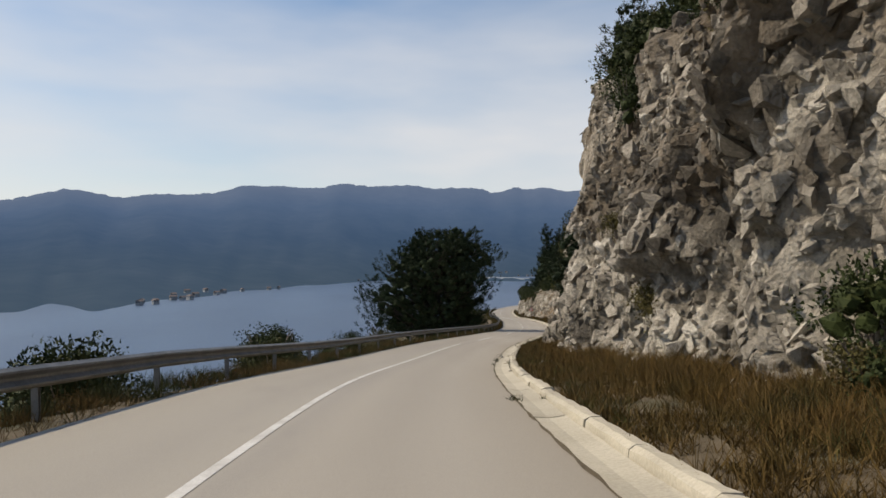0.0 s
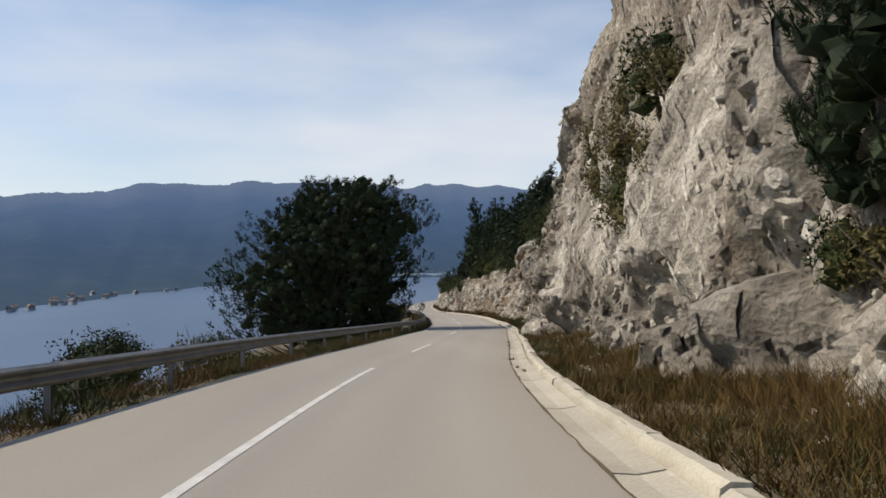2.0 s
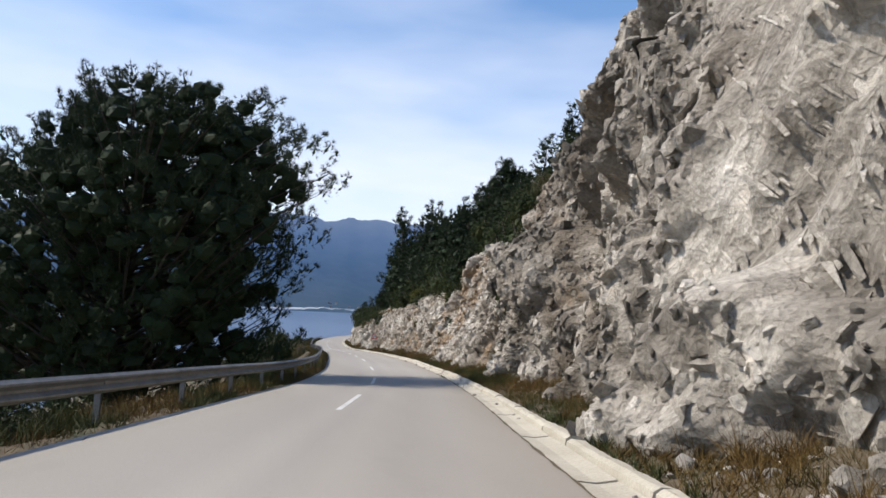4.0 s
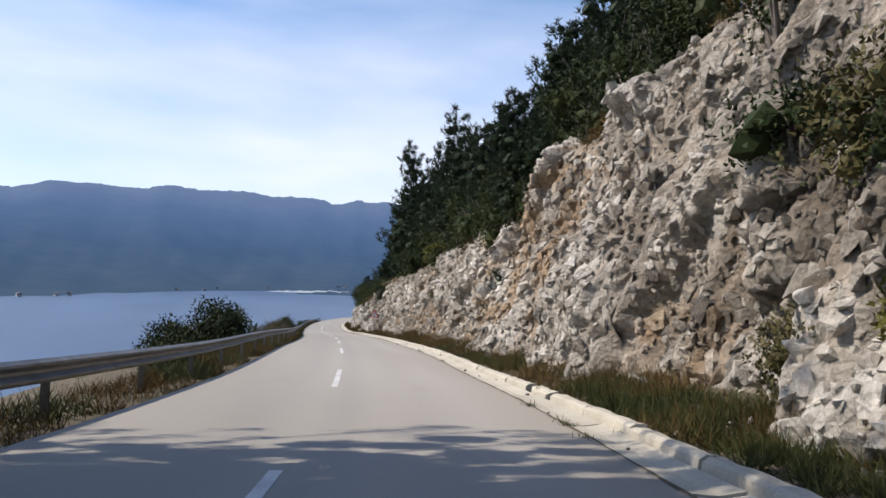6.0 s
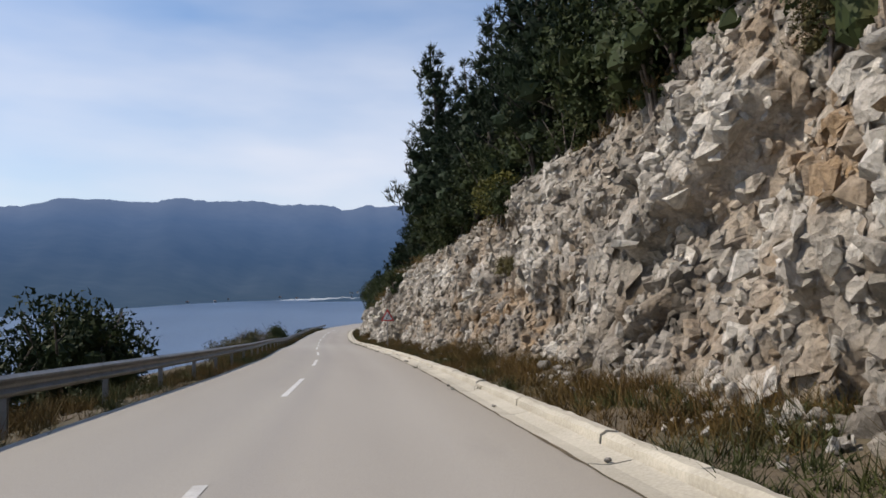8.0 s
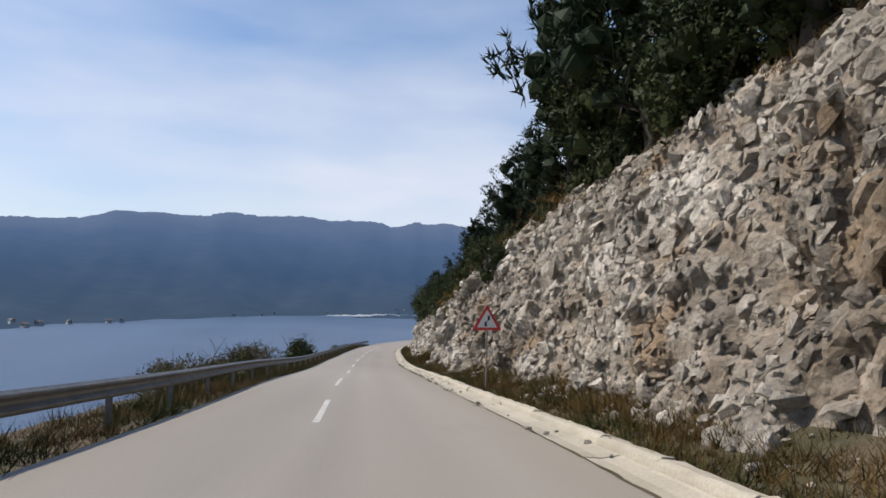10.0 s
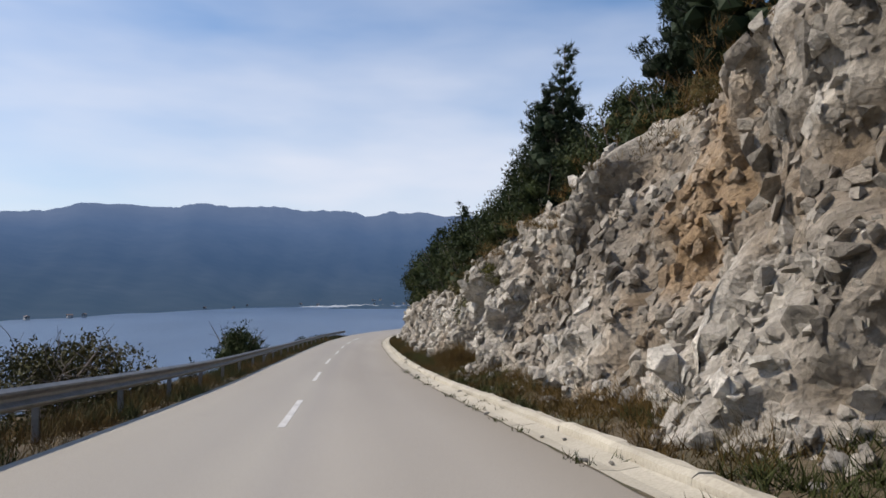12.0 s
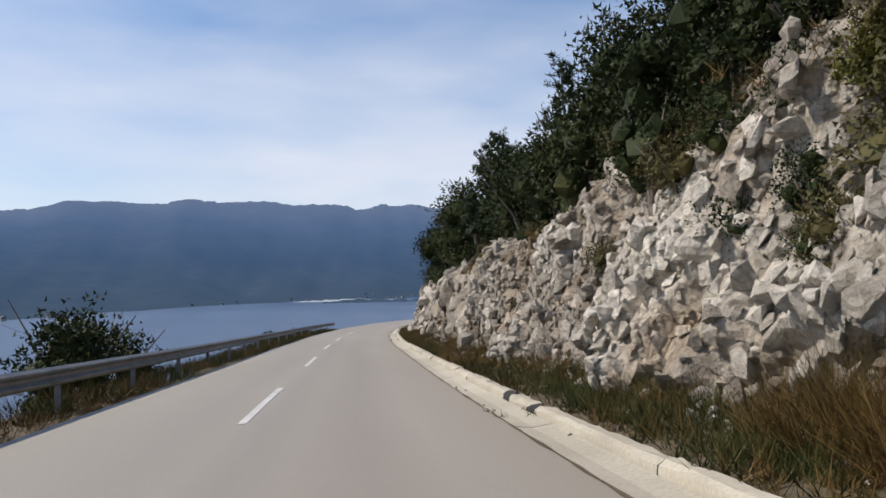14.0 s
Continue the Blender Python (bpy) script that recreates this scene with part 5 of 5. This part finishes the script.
grass("dry_grass", at(gy, 1.3 + (foot(gy) - 1.2) * gf, np.interp(gf, [0, 0.45, 1.0], [0.0, 0.1, 0.38])), GRASS_DRY, "tall golden grass clump below the pale rock", 7, 26, (0.7, 1.3), 0.0045)
gy = np.concatenate([rng.uniform(82, 95, 900), rng.uniform(190, 199, 500), rng.uniform(100, 106, 250)])
gf = rng.uniform(0.0, 0.8, len(gy))
grass("green_grass", at(gy, 1.15 + (foot(gy) - 1.0) * gf, np.interp(gf, [0, 0.45, 1.0], [0.0, 0.1, 0.36])), GRASS_GREEN, "lush green weeds beside the kerb", 8, 24, (0.2, 0.5), 0.006)
rng = np.random.RandomState(17)
cy = rng.uniform(90, 250, 4200)
cy = np.concatenate([cy, rng.uniform(152, 194, 3200)])
cu = top_u(cy) + rng.uniform(-0.3, 2.6, len(cy)) * np.where(np.arange(len(cy)) < 4200, 1, 4)
grass("dry_grass", at(cy, cu, hill_h(cy, cu) - 0.08), GRASS_DRY, "olive-brown grass along the top of the cutting", 5, 9, (0.2, 0.6), 0.006)


rng = np.random.RandomState(91)
wy = np.concatenate([rng.uniform(10, 250, 34), rng.uniform(150, 200, 14)])
wc = np.repeat(wy, 4) + rng.normal(size=len(wy) * 4) * 0.12
grass("weeds", at(wc, rng.choice([0.0, 0.0, 0.49], len(wc)) + rng.normal(size=len(wc)) * 0.03, 0.0), GRASS_GREEN, "small weeds growing in the gutter joints", 9, 9, (0.05, 0.2), 0.006)


def stone_mesh(seed, stretch):
    rng = np.random.RandomState(seed)
    bm = bmesh.new()
    bmesh.ops.create_icosphere(bm, subdivisions=2, radius=0.5)
    cuts = unit(rng.normal(size=(7, 3)))
    for v in bm.verts:
        p = np.array(v.co)
        for c in cuts:
            over = p @ c - 0.33
            if over > 0:
                p = p - c * over * 0.92
        v.co = Vector(p * stretch)
    me = bpy.data.meshes.new("stone")
    bm.to_mesh(me)
    bm.free()
    me.materials.append(STONE)
    return me


stones = [stone_mesh(s, st) for s, st in ((1, (1, 0.8, 0.6)), (2, (0.9, 1.1, 0.7)), (3, (1.2, 0.7, 0.5)), (4, (0.8, 0.9, 0.8)))]
pick = random.Random(77)
for k in range(150):
    y = pick.choice((pick.uniform(20, 75), pick.uniform(85, 215), pick.uniform(150, 210)))
    f = pick.random() ** 0.6
    u = 1.25 + (float(foot(y)) - 1.2) * f
    s = pick.uniform(0.12, 0.34) * (1.5 if f > 0.8 else 1.0)
    ob = tagged(new("stone", pick.choice(stones)), "loose angular limestone block in the grass below the rocks", "stone", "fallen stones")
    ob.matrix_basis = pose(*at(y, u, 0.05 + 0.34 * max(0, f - 0.35) + s * 0.18), pick.uniform(-25, 25), pick.uniform(-25, 25), pick.uniform(0, 360)) @ Matrix.Scale(s * 1.1, 4)

for k in range(60):
    y = pick.choice((pick.uniform(20, 110), pick.uniform(110, 212)))
    ob = tagged(new("stone", pick.choice(stones)), "small limestone chip lying in the concrete gutter", "stone", "stones in the gutter")
    ob.matrix_basis = pose(*at(y, pick.choice((0.04, 0.2, 0.4)) + pick.uniform(-0.08, 0.08), 0.02), pick.uniform(-20, 20), pick.uniform(-20, 20), pick.uniform(0, 360)) @ Matrix.Scale(pick.uniform(0.05, 0.15), 4)

# ---- warning sign ----


def sign(y, u):
    ob = thing("road_sign", "triangular red-bordered double bend warning sign on a grey post", "road sign")
    pole = Geo()
    tube(pole, [(0, 0, -0.7), (0, 0, 1.2), (0, 0, 2.3)], [0.03, 0.03, 0.03], 10)
    part("pole", pole.mesh("pole", ZINC, True), ob)

    def plate(name, half, base, rise, front, thick, mat, radius):
        pts = []
        corners = [(-half, base), (half, base), (0, rise)]
        for i in range(3):
            c = np.array(corners[i])
            a_, b_ = np.array(corners[i - 1]) - c, np.array(corners[(i + 1) % 3]) - c
            a_, b_ = a_ / np.linalg.norm(a_), b_ / np.linalg.norm(b_)
            for f in (0, 0.25, 0.5, 0.75, 1):
                p0, p1 = c + a_ * radius, c + b_ * radius
                pts.append((1 - f) ** 2 * p0 + 2 * f * (1 - f) * c + f * f * p1)
        n = len(pts)
        v = [(p[0], front, p[1]) for p in pts] + [(p[0], front + thick, p[1]) for p in pts]
        g = Geo().add(v, [(i, i + n, (i + 1) % n + n, (i + 1) % n) for i in range(n)], [(0, i, i + 1) for i in range(1, n - 1)] + [(n, n + i + 1, n + i) for i in range(1, n - 1)])
        return g.mesh(name, mat)

    part("border", plate("border", 0.46, 1.52, 2.32, -0.055, 0.02, SIGN_RED, 0.08), ob, "red border plate")
    part("face", plate("face", 0.315, 1.605, 2.15, -0.06, 0.004, SIGN_WHITE, 0.04), ob, "white face")
    bend = [(-0.045, 1.64), (-0.045, 1.77), (-0.035, 1.8), (0.035, 1.83), (0.048, 1.86), (0.048, 1.97)]
    v, q = [], []
    for i, (x, z) in enumerate(bend):
        w = 0.034
        v += [(x - w, -0.064, z - (0.02 if 2 <= i <= 3 else 0)), (x + w, -0.064, z - (0.0 if 2 <= i <= 3 else 0))]
    q = [(2 * i, 2 * i + 1, 2 * i + 3, 2 * i + 2) for i in range(len(bend) - 1)]
    part("symbol", Geo().add(v, q).mesh("symbol", SIGN_BLACK), ob, "black double bend arrow")
    ob.matrix_basis = pose(*at(y, u, 0.32), 0, 0, math.degrees(heading(y)) - 4)
    return ob


sign(155.2, 1.14)
